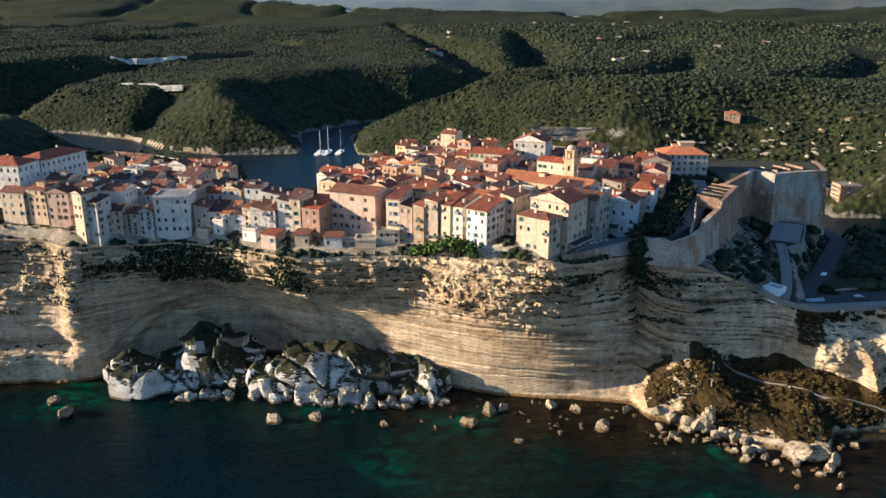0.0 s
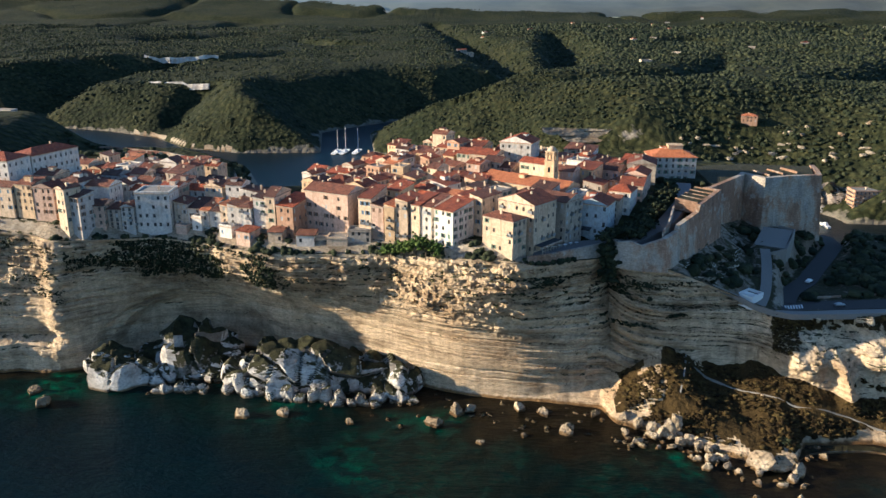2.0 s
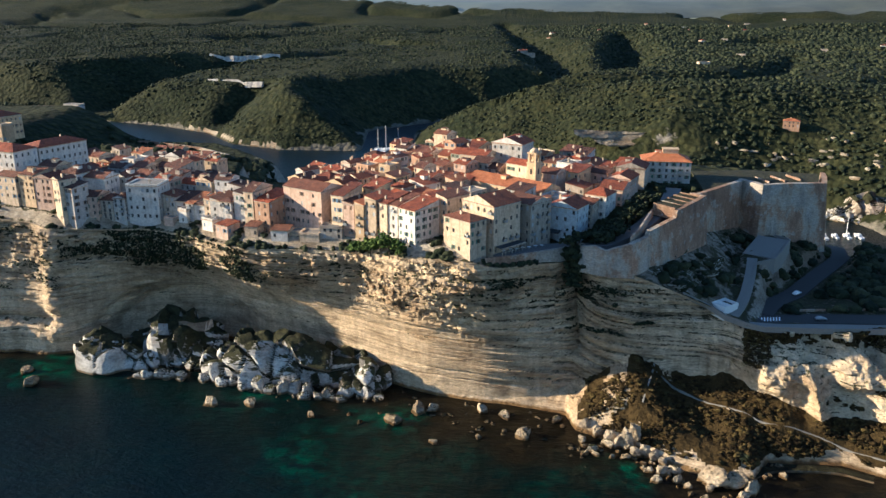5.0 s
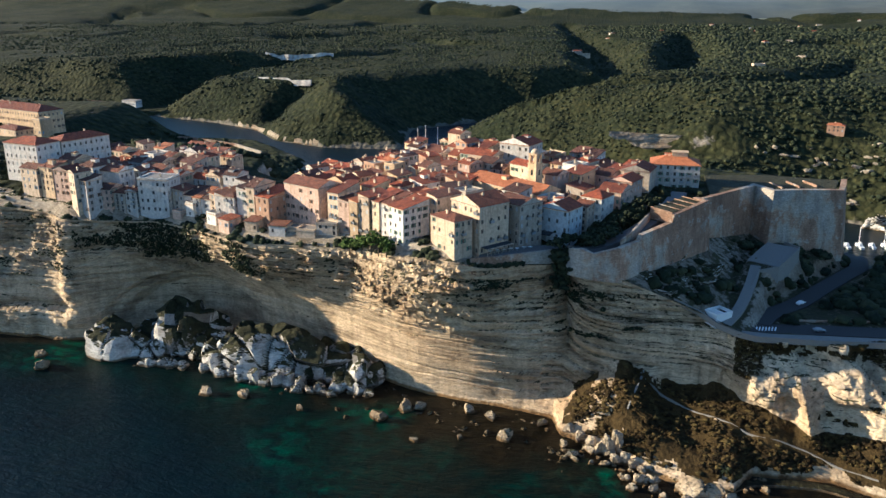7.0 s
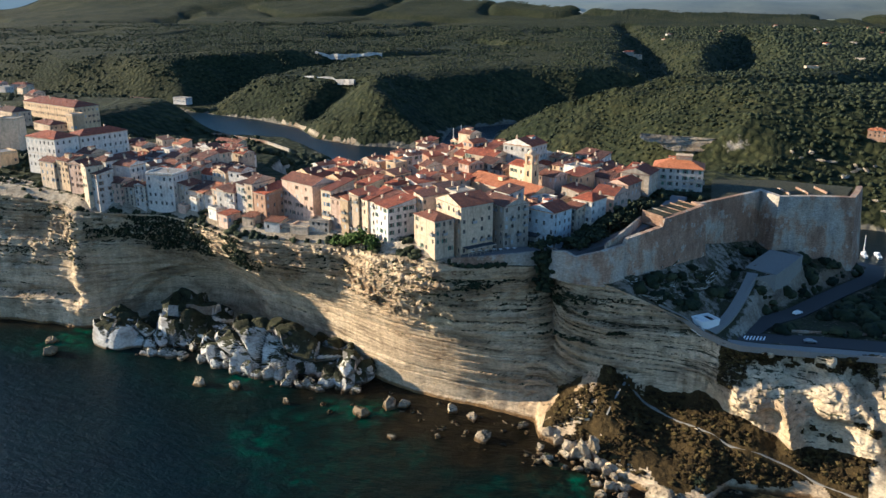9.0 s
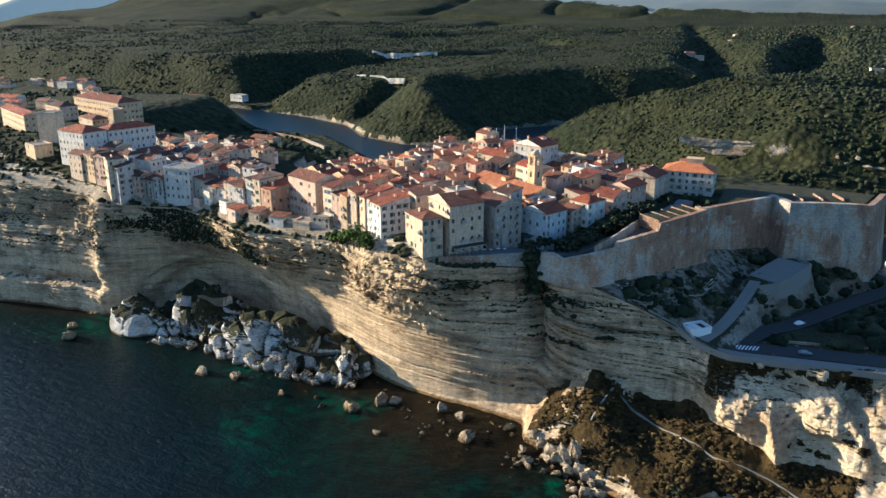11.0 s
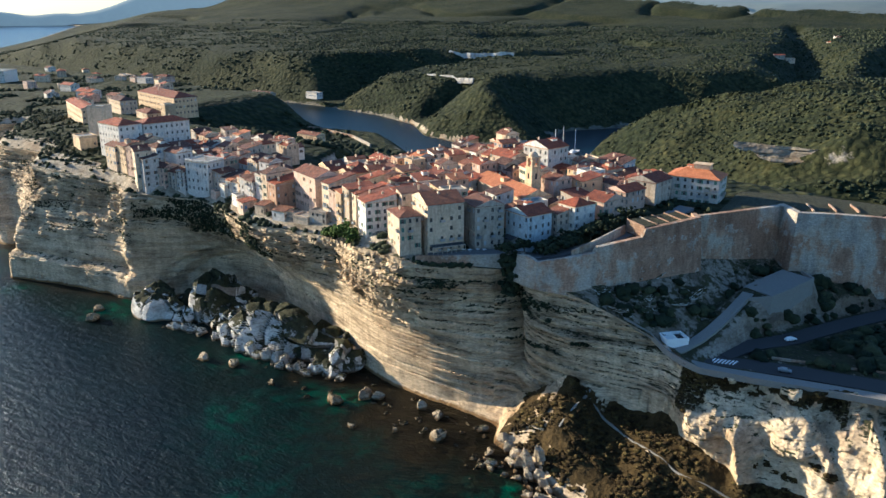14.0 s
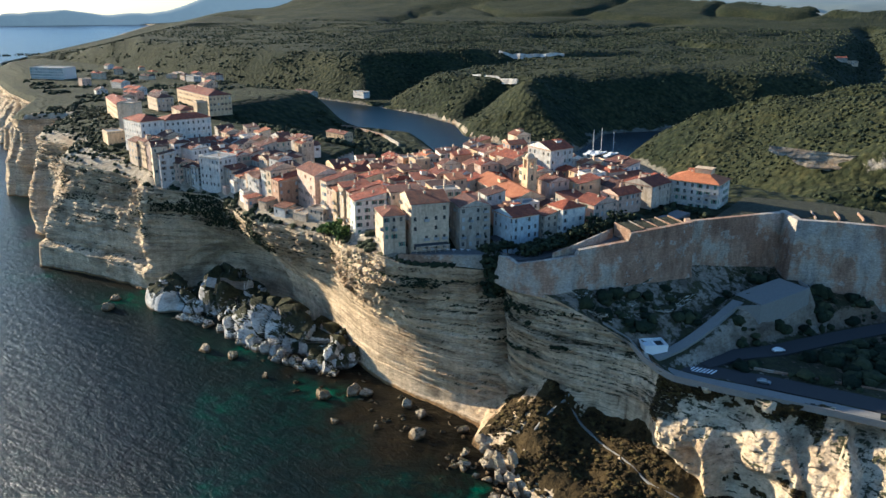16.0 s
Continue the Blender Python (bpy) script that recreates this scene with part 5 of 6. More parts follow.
# pale rock steps and the old quarry across the inlet
OUT = "pale bare limestone step in the scrub"
def outcrop(pts, deep, mat=None, proud=0.8):
    """A ragged bare step: points (x, y, top)."""
    line = []
    for (ax, ay, az), (bx, by, bz) in zip(pts[:-1], pts[1:]):
        n = max(2, int(math.hypot(bx - ax, by - ay) / 7))
        for i in range(n):
            x, y, z = ax + (bx - ax) * i / n, ay + (by - ay) * i / n, az + (bz - az) * i / n
            line.append((x, y + 2.5 * float(vnoise(x / 8.0, 3.3)), max(z, float(height(x, y + 5)) + proud) + 1.3 * float(vnoise(x / 5.0, y / 5.0))))
    x, y, z = pts[-1]
    line.append((x, y, max(z, float(height(x, y + 5)) + proud)))
    wall_line("rock_outcrop", line, 1.8, deep, mat or M_ROCK, OUT, 3, "rock")


outcrop([(-518, 1285, 60), (-470, 1292, 63), (-407, 1312, 63)], 9, proud=2.5)
outcrop([(-405, 1024, 46), (-365, 1016, 50), (-320, 1006, 52)], 7, proud=1.2)
QU, QV = np.meshgrid(np.linspace(-1, 1, 120), np.linspace(0, 1.2, 40), indexing="ij")
QX = 128 + 52 * QU
top_z = 46.5 - 1.5 * QU + 1.5 * fbm(QX / 13, 0.3)
low_z = 34 + 12 * QU ** 2 + 2.5 * fbm(QX / 9, 4.1)
QZ = low_z + (top_z - low_z) * np.minimum(QV, 1)
QY = 697 - 7 * QU ** 2 + 9 * np.clip((QZ - 34) / 12, 0, 1) - 1.2 * np.tanh(3 * vnoise(QX / 30, QZ / 1.3)) + 1.6 * fbm(QX / 9, QZ / 5) + 12 * sstep(1.0, 1.2, QV)
QZ = QZ - 4 * sstep(1.0, 1.2, QV)
tagged(new("quarry_face", grid_mesh("quarry_face", QX, QY, QZ, M_SCREE, False)), "old pale limestone quarry face in the scrub", "quarry", kind="structure")
ct = np.linspace(0, 1, 90)
FX = np.stack([-4250 + 1550 * ct] * 6, 1) + np.linspace(0, -160, 6)[None] * 0.7
FY = np.stack([2330 + 1970 * ct] * 6, 1) + np.linspace(0, 160, 6)[None] * 0.7
FZ = np.stack([-2 + (62 + 30 * fbm(ct * 9, ct * 0 + 3.1) + 22 * ct + 230 * sstep(0.30, 0.62, ct)) * q for q in (0, 0.45, 0.75, 0.92, 1.0, 0.9)], 1)
tagged(new("backdrop_coast", grid_mesh("backdrop_coast", FX, FY, FZ, M_HAZE_GLOW)), "distant low mountain coast across the bay, its haze painted as glow", "mountains", kind="structure")


def on_point(x, y):
    """The rocky point's surface at a place of the plan."""
    low_rows = np.where((CV < talus * 1.02), (CX - x) ** 2 + (Y - y) ** 2, 1e9)
    return (x, y, float(Z.ravel()[int(np.argmin(low_rows))]))


def trail(pts, width, label):
    fine = []
    for (ax, ay), (bx_, by_) in zip(pts[:-1], pts[1:]):
        fine += [on_point(ax + (bx_ - ax) * q, ay + (by_ - ay) * q) for q in np.linspace(0, 1, 6)[:-1]]
    fine.append(on_point(*pts[-1]))
    tagged(new("trail", mesh_of("trail", *ribbon(fine, width, 0.22, 1.0, 1.2), M_PAVING)), label, "path", kind="structure")


trail([(108, 297), (116, 293), (124, 290), (132, 286), (139, 282), (151, 277), (163, 276), (173, 273), (186, 267)], 0.38, "narrow pale footpath across the rocky point")
trail([(109, 298), (107, 290), (104, 282)], 0.6, "pale stepped wall down the rocky point")

tagged(new("shingle", mesh_of("shingle", *ribbon([(139, 257, 0.3), (146, 262.5, 0.6), (158, 264.5, 0.7), (170, 265, 0.6), (180, 261, 0.4)], 3.6, 0.3, 1.6, 1.5), M_ROCK)), "pale shingle bar at the water's edge", "beach", kind="structure")
palm = tagged(new("palm"), "dark spiky palm on the rocky point", "plant")
palm.matrix_basis = pose(*on_point(137.5, 261))
rngq = random.Random(9)
for i in range(26):
    a, up, ln = i * 2.4, rngq.uniform(0.15, 1.2), rngq.uniform(2.2, 3.2)
    px_, py_ = math.cos(a), math.sin(a)
    spine_pts = [(ln * q * math.cos(up) , 0.6 + ln * q * math.sin(up) - 1.1 * q * q) for q in (0, 0.35, 0.7, 1.0)]
    v = [(px_ * r - py_ * s * wd, py_ * r + px_ * s * wd, zz) for (r, zz), wd in zip(spine_pts, (0.05, 0.22, 0.2, 0.02)) for s in (-1, 1)]
    part("frond", mesh_of("frond", v, [(2 * k, 2 * k + 1, 2 * k + 3, 2 * k + 2) for k in range(3)], M_LEAF), palm)

# white kiosk building at the bend
kiosk = tagged(new("kiosk"), "small white roadside building with sunken flat roof", "kiosk")
kiosk.matrix_basis = pose(129.5, 307.5, 40.4, 0, 0, -48)
part("body", mesh_of("body", *join(box(6.4, 8.0, 4.5, 3.2, 4, -1.7)), M_WHITE), kiosk)
part("parapet", mesh_of("parapet", *join(box(6.6, 0.4, 1.1, 3.2, 0.1, 2.8), box(6.6, 0.4, 1.1, 3.2, 7.9, 2.8), box(0.4, 7.4, 1.1, 0.1, 4, 2.8), box(0.4, 7.4, 1.1, 6.3, 4, 2.8), box(5.8, 0.4, 1.0, 3.2, 4, 2.8)), M_WHITE), kiosk)
part("roof_deck", mesh_of("roof_deck", *box(5.8, 3.4, 0.06, 3.2, 5.9, 2.805), M_ASPHALT), kiosk, label="dark sunken roof deck")


# ---- cars and boats ----
def car(x, y, z, rot, paint, label):
    root = tagged(new("car"), label, "car", "cars on the road")
    root.matrix_basis = pose(x, y, z, 0, 0, rot)
    prof = [(-2.1, 0.35), (2.1, 0.35), (2.15, 0.75), (1.2, 0.95), (0.6, 1.45), (-1.1, 1.48), (-1.8, 1.0), (-2.15, 0.95)]
    v = [(a, s * (0.85 if b < 1.2 else 0.65), b) for s in (-1, 1) for a, b in prof]
    n = len(prof)
    f = [tuple(range(n)), tuple(reversed(range(n, 2 * n)))] + [(i, n + i, n + (i + 1) % n, (i + 1) % n) for i in range(n)]
    part("body", mesh_of("body", v, f, paint), root)
    part("windscreen", mesh_of("windscreen", [(1.18, -0.7, 1.0), (1.18, 0.7, 1.0), (0.66, 0.62, 1.42), (0.66, -0.62, 1.42)], [(0, 1, 2, 3)], M_GLASS), root, pose(0.03, 0, 0.02))
    wheel_v = [(0.32 * math.cos(t * math.pi / 5), s, 0.32 + 0.32 * math.sin(t * math.pi / 5)) for s in (-0.1, 0.1) for t in range(10)]
    wheel = mesh_of("wheel", wheel_v, [tuple(range(10)), tuple(reversed(range(10, 20)))] + [(i, 10 + i, 10 + (i + 1) % 10, (i + 1) % 10) for i in range(10)], M_DARK)
    for sx in (-1.35, 1.35):
        for sy in (-0.8, 0.8):
            part("wheel", wheel, root, pose(sx, sy, 0))
    return root


car(169, 337.5, 38.6, 48, M_WHITE, "white car driving on the upper road")
car(171, 310, 38.35, 8, M_METAL, "grey car on the coast road")


def boat(x, y, rot, length, mast, label, group):
    root = tagged(new("boat"), label, "boat", group)
    root.matrix_basis = pose(x, y, -0.3, 0, 0, rot)
    n, L, B = 9, length, length * 0.15
    v = []
    for i in range(n):
        t = i / (n - 1)
        half = B * (1 - max(0, (t - 0.45) / 0.55) ** 2.2) * (0.8 + 0.2 * min(1, t * 3))
        for s, zz, k in ((-1, 1.6 + 0.5 * t, 1), (-0.6, 0.0, 1), (0.6, 0.0, 1), (1, 1.6 + 0.5 * t, 1)):
            v.append((-L / 2 + L * t, s * half, zz))
    f = [(4 * i + j, 4 * i + 4 + j, 4 * i + 5 + j, 4 * i + 1 + j) for i in range(n - 1) for j in range(3)] + [(4 * i + 3, 4 * i + 7, 4 * i + 4, 4 * i) for i in range(n - 1)] + [(0, 1, 2, 3)]
    part("hull", mesh_of("hull", v, f, M_WHITE), root)
    part("cabin", mesh_of("cabin", *join(box(L * 0.35, B * 1.1, 1.0, -L * 0.05, 0, 1.8), box(L * 0.2, B * 0.9, 0.7, -L * 0.08, 0, 2.8)), M_WHITE), root)
    if mast:
        part("mast", mesh_of("mast", *join(box(0.35, 0.35, mast, L * 0.08, 0, 1.8), box(L * 0.4, 0.25, 0.25, -L * 0.12, 0, 4.2), box(0.15, B * 1.2, 0.15, L * 0.08, 0, mast * 0.6)), M_WHITE), root)
    return root


boat(-128, 829, 80, 24, 22, "large white sailing yacht with tall mast", "sailing yachts in the inlet")
boat(-120, 831, 80, 26, 25, "large white sailing yacht with tall mast", "sailing yachts in the inlet")
boat(-107, 832, 80, 24, 23, "large white sailing yacht with tall mast", "sailing yachts in the inlet")
for i in range(9):
    boat(206 + 8 * i, 556 + 1.5 * i, 100, 10 + i % 3, 12 if i % 2 else 0, "small white boat moored in the marina", "boats moored in the marina")

# ---- fallen blocks and sea rocks ----
def clump_base(sub):
    bm = bmesh.new()
    bmesh.ops.create_icosphere(bm, subdivisions=sub, radius=1.0)
    bm.verts.ensure_lookup_table()
    v = np.array([tuple(q.co) for q in bm.verts])
    f = np.array([[q.index for q in p.verts] for p in bm.faces])
    bm.free()
    return v, f


def boulder_mesh(i, mat=None):
    rng = random.Random(100 + i)
    bm = bmesh.new()
    bmesh.ops.create_icosphere(bm, subdivisions=4, radius=1.0)
    planes = [(Vector((rng.gauss(0, 1), rng.gauss(0, 1), rng.gauss(0, 0.8))).normalized(), rng.uniform(0.55, 0.92)) for _ in range(15)]
    for v in bm.verts:
        d = v.co.normalized()
        r = min([1.15] + [q / max(1e-3, d.dot(n)) for n, q in planes if d.dot(n) > 0.05])
        r += 0.07 * noise.noise(d * 2.6 + Vector((i, 0, 0))) + 0.05 * noise.noise(d * 6 + Vector((0, i, 0))) - 0.10 * max(0, 0.25 - abs(noise.noise(d * 2.2 + Vector((0, 0, i))))) / 0.25
        v.co = d * r
    me = bpy.data.meshes.new("boulder")
    bm.to_mesh(me)
    bm.free()
    me.materials.append(mat or M_ROCK)
    return me


def slab_mesh(i):
    """A block split off along its beds: flat sides, chipped edges."""
    rng = random.Random(300 + i)
    bm = bmesh.new()
    bmesh.ops.create_icosphere(bm, subdivisions=4, radius=1.0)
    cuts = [(Vector(n).normalized(), q) for n, q in (((1, rng.uniform(-0.3, 0.3), rng.uniform(-0.2, 0.3)), 0.85), ((-1, rng.uniform(-0.3, 0.3), rng.uniform(-0.1, 0.4)), 0.85), ((rng.uniform(-0.35, 0.35), -1, rng.uniform(0.1, 0.5)), 0.72), ((0, 1, 0.2), 0.9), ((rng.uniform(-0.5, 0.5), rng.uniform(-0.5, 0.1), 1), 0.86), ((rng.uniform(-1, 1), -0.8, 0.8), 0.95), ((rng.choice((-1, 1)), -0.6, rng.uniform(0, 1)), 0.95))]
    for v in bm.verts:
        d = v.co.normalized()
        r = min([1.5] + [q / max(1e-3, d.dot(n)) for n, q in cuts if d.dot(n) > 0.05])
        p = d * r
        crack = max(0, 0.10 - abs(noise.noise(Vector((p.x * 1.9 + i * 3.1, p.y * 1.9, p.z * 0.7))))) / 0.10
        r += 0.05 * noise.noise(p * 2.4 + Vector((i, 0, 0))) + 0.04 * noise.noise(p * 6 + Vector((0, i, 0))) - 0.09 * crack
        v.co = d * r
    me = bpy.data.meshes.new("boulder")
    bm.to_mesh(me)
    bm.free()
    me.materials.append(M_ROCK)
    return me


SLABS = [slab_mesh(i) for i in range(10)]
POINT_ROCKS = [boulder_mesh(60 + i, M_SEAROCK) for i in range(8)]
BOULDERS = [boulder_mesh(i) for i in range(12)]
rngb = random.Random(4)


def rock(x, y, z, sx, sy, sz, label="pale limestone boulder at the foot of the cliff", group="fallen boulders", turn=None, shapes=None, lean=24):
    ob = new("boulder", rngb.choice(shapes or BOULDERS))
    ob.matrix_basis = pose(x, y, z, rngb.uniform(-lean, lean), rngb.uniform(-lean, lean), rngb.uniform(0, 360) if turn is None else turn) @ Matrix.Diagonal((sx, sy, sz, 1))
    return tagged(ob, label, "rock", group)




def outcrop_mass(cx, cy, half, deep, tall, peak, cell, sub, seed, label, grown_by=0.0):
    """A heap of great split blocks: a dome cut into tilted facets by deep cracks, scrub on its upper parts."""
    rs_ = np.random.RandomState(seed)
    v, f = clump_base(sub)
    w = v * np.array([half, deep, tall])
    w[:, 0] += peak * np.clip(v[:, 2], 0, 1)
    w[:, 2] *= 0.80 + 0.30 * fbm(w[:, 0] / 17, w[:, 1] / 17, seed * 1.3)
    n_ = max(12, int(4.2 * half * (deep + tall) / cell ** 2))
    q = v[rs_.randint(0, len(v), n_)] * np.array([half, deep, tall])
    q[:, 0] += peak * np.clip(q[:, 2] / tall, 0, 1)
    stretch = np.array([1.0, 0.9, 0.55])
    warp = np.stack([fbm(w[:, 0] / 5, w[:, 1] / 5, w[:, 2] / 5 + k) for k in (0, 9, 18)], -1)
    D = np.sqrt((((w + 0.5 * warp)[:, None] - q[None]) ** 2 * stretch ** 2).sum(-1))
    own = D.argmin(1)
    two = np.partition(D, 1, 1)[:, :2]
    gap = two[:, 1] - two[:, 0]
    normal = v / np.array([half, deep, tall])
    normal /= np.linalg.norm(normal, axis=1)[:, None]
    tilt = rs_.normal(0, 0.42, (n_, 3))
    out = rs_.uniform(-0.20, 0.20, n_)[own] * cell + ((w - q[own]) * tilt[own]).sum(1)
    out = out - 2.3 * sstep(1.3, 0.05, gap) + 0.7 * fbm(w[:, 0] / 2.4, w[:, 1] / 2.4, w[:, 2] / 2.4)
    w = w + normal * np.clip(out, -0.30 * cell, 0.30 * cell)[:, None]
    w[:, 2] = np.maximum(w[:, 2], -2.0)
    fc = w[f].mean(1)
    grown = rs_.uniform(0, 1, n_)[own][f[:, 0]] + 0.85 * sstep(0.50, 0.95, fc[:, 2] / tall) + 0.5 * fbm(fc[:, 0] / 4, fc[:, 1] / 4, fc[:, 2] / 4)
    # crack faces share the dark overgrown stone, which paints crevice shade into them
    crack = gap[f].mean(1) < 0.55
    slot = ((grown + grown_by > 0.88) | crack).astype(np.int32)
    ob = new("rock_outcrop")
    ob.matrix_basis = pose(cx, cy, 0)
    for c in np.unique(own[f[:, 0]]):
        mine = np.nonzero(own[f[:, 0]] == c)[0]
        used, back_ = np.unique(f[mine], return_inverse=True)
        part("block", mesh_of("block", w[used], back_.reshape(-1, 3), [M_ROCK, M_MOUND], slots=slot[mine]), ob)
    return tagged(ob, label, "rock")


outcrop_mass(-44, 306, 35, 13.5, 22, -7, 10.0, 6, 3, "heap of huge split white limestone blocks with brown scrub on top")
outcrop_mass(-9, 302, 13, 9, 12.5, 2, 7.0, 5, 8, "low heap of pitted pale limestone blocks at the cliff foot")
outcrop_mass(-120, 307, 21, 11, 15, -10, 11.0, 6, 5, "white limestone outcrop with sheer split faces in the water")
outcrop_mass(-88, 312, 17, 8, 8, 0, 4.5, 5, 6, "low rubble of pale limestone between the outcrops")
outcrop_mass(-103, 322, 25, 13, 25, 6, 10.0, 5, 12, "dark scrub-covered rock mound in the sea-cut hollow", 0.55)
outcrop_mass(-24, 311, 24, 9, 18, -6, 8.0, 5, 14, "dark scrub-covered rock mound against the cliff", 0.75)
outcrop_mass(300, 613, 42, 10, 25, 8, 9.0, 5, 21, "pale ochre rock face with scrub above the marina", -0.1)
SCREE = [boulder_mesh(40 + i, M_SCREE) for i in range(5)]
for x, y in ((240, 679), (278, 680), (322, 670), (325, 652), (338, 630), (233, 687), (287, 688), (259, 644), (270, 668), (205, 688), (352, 640), (305, 650)):
    for _ in range(4):
        px_, py_, s_ = x + rngb.gauss(0, 8), y + rngb.gauss(0, 5), rngb.uniform(1.0, 3.2)
        rock(px_, py_, float(height(px_, py_)) + 0.05 * s_, s_ * 2.1, s_, s_ * 0.6, "pale rock showing through the hillside scrub", "rocks on the hillside", None, SCREE, 12)
BLOCK = "white fallen limestone block at the cliff foot"
for x, y, top, wide in ((-78, 302, 8, 4.0), (-72, 298, 9, 3.6), (-64, 295, 6, 3.2), (-51, 292, 7, 3.2), (-40, 291, 9, 3.4), (-35, 291, 7, 2.8), (-29, 291, 6, 3.4), (-21, 290, 6, 4.2), (-14, 292, 6, 3.6), (-5, 293, 5, 3.6), (-57, 292, 5, 2.6), (-46, 290, 4, 2.4)):
    rock(x, y, top * 0.12, wide * 0.95, wide * 0.85, top * 0.72, BLOCK, "fallen blocks of the middle outcrop", rngb.uniform(-25, 25), SLABS + BOULDERS, 16)
for i in range(46):
    x = rngb.uniform(-110, 5)
    s = 0.6 + 2.6 * rngb.random() ** 2.2
    y = float(np.interp(x, (-145, -120, -80, -40, 5), (289, 291, 299, 289, 291))) + rngb.uniform(-3, 2)
    rock(x, y, s * 0.3, s * 1.2, s, s * rngb.uniform(0.8, 1.5))
for i in range(70):
    x = rngb.uniform(-72, 90)
    y = float(shore_y(np.array(x))) - rngb.uniform(1, 1) * abs(rngb.gauss(0, 13)) - (8 if x < 5 else 0)
    s = rngb.uniform(0.5, 1.6)
    rock(x, y, -0.1, s * 1.4, s, s * 0.7, "small brown sea rock awash", "small sea rocks")
for x, y, s in ((-157, 292, 3), (-148, 282, 3.4), (-65, 277, 3.2), (-49, 279, 2.6), (-22.5, 273.5, 1.8), (10.4, 274, 3), (18, 285, 3.6), (28.3, 262, 1.8), (43, 288, 2.2), (52.4, 285.5, 2.8), (61, 272, 3.4), (44, 268, 1.3), (24, 286, 2.6)):
    rock(x, y, s * 0.25, s * 1.25, s, s, "lone pale boulder standing in the shallows", "boulders in the shallows", None, POINT_ROCKS)
for x, y, top, wide in ((126, 251.5, 6, 6.5), (133, 251, 5, 5), (138, 248.5, 4.5, 3.6), (109, 254, 4.5, 2.8), (107, 249, 3, 2.4), (114, 250, 3, 2.2), (133, 233, 2, 2), (119, 233, 1.5, 1.5), (117, 247, 2, 1.6), (98, 269, 10, 3.0), (101, 273, 12, 2.8), (95, 270, 7, 2.6), (92, 272, 6, 2.4), (88, 276, 6, 2.8), (84, 281, 4.5, 2.6), (104, 265, 6, 2.6), (107, 262, 5, 2.2), (110, 260, 4, 2.0), (101, 264, 5, 2.0)):
    rock(x, y, top * 0.3, wide, wide * 0.75, top * 0.72, "sunlit cream boulder on the rocky point", "boulders of the rocky point", rngb.uniform(-40, 40), POINT_ROCKS)
for i in range(64):
    x = rngb.uniform(72, 150)
    y = float(shore_y(np.array(x))) + rngb.uniform(-7, 5)
    s = 0.5 + 1.6 * rngb.random() ** 2
    rock(x, y, s * 0.3 + max(0, y - float(shore_y(np.array(x)))) * 0.3, s * 1.3, s, s * 0.8, "pale rubble boulder on the shore", "shore boulders", None, POINT_ROCKS)

for i in range(22):
    x = rngb.uniform(100, 150)
    y = float(rim_y(x)) + rngb.uniform(3, 34)
    if bool(inside(x, y, FORT)) or float(seg_dist(np.array(x), np.array(y), [p[:2] for p in RAMP])) < 5 or float(seg_dist(np.array(x), np.array(y), [(128, 300), (142, 310)])) < 9:
        continue
    s = rngb.uniform(1.6, 4.2)
    rock(x, y, float(height(x, y)) - s * 0.1, s * 1.6, s, s * 0.35, "low pale rock in the scrub below the ramparts", "rocks on the rampart slope")

# ---- shrubs, trees and woods ----
def clumps(name, pos, size, mat, sub, seed, squash=0.8, jitter=0.35):
    """One mesh of many uneven leafy clumps."""
    v, f = clump_base(sub)
    rs = np.random.RandomState(seed)
    n = len(pos)
    V = v[None] * (1 + jitter * rs.uniform(-1, 1, (n, len(v), 1)))
    V = V * (size[:, None, None] * np.stack([rs.uniform(0.8, 1.25, n), rs.uniform(0.8, 1.25, n), squash * rs.uniform(0.75, 1.25, n)], -1)[:, None, :])
    a = rs.uniform(0, 6.28, n)
    ca, sa = np.cos(a)[:, None], np.sin(a)[:, None]
    V = np.stack([V[..., 0] * ca - V[..., 1] * sa, V[..., 0] * sa + V[..., 1] * ca, V[..., 2]], -1) + pos[:, None, :]
    F = (f[None] + (np.arange(n) * len(v))[:, None, None]).reshape(-1, 3)
    me = bpy.data.meshes.new(name)
    me.vertices.add(n * len(v))
    me.vertices.foreach_set("co", V.astype(np.float32).ravel())
    me.loops.add(F.size)
    me.loops.foreach_set("vertex_index", F.ravel().astype(np.int32))
    me.polygons.add(len(F))
    me.polygons.foreach_set("loop_start", np.arange(0, F.size, 3, dtype=np.int32))
    me.materials.append(mat)
    me.update(calc_edges=True)
    return me


rs = np.random.RandomState(21)
# far woods on the hills
def steepness(x, y, e=6.0):
    z = height(x, y)
    return z, np.hypot(height(x + e, y) - z, height(x, y + e) - z) / e


N = 90000
ux = rs.uniform(0, 1, N)
fy_ = 640 + 2000 * rs.uniform(0, 1, N) ** 1.4
fx_ = -0.55 * fy_ - 150 + ux * (1.45 * fy_ + 250)
fz_, slope_ = steepness(fx_, fy_)
keep = (fz_ > 7) & (slope_ < 0.75) & (fbm(fx_ / 45, fy_ / 45) > -0.40 + 0.35 * (fx_ < -100)) & ((fy_ > 900) | (fx_ < 60))
fx_, fy_, fz_ = fx_[keep][:42000], fy_[keep][:42000], fz_[keep][:42000]
sz = rs.uniform(0.7, 1.5, len(fx_)) ** 1.5 * (1 + (fy_ - 640) / 1000) * (0.85 + 0.5 * sstep(0, 300, fx_))
tagged(new("maquis", clumps("maquis", np.stack([fx_, fy_, fz_ + 0.15 * sz], -1), sz, M_LEAF, 1, 1)), "dense dark green maquis and low trees", "scrub", kind="stuff")
N = 14000
fx_ = rs.uniform(-1900, -380, N)
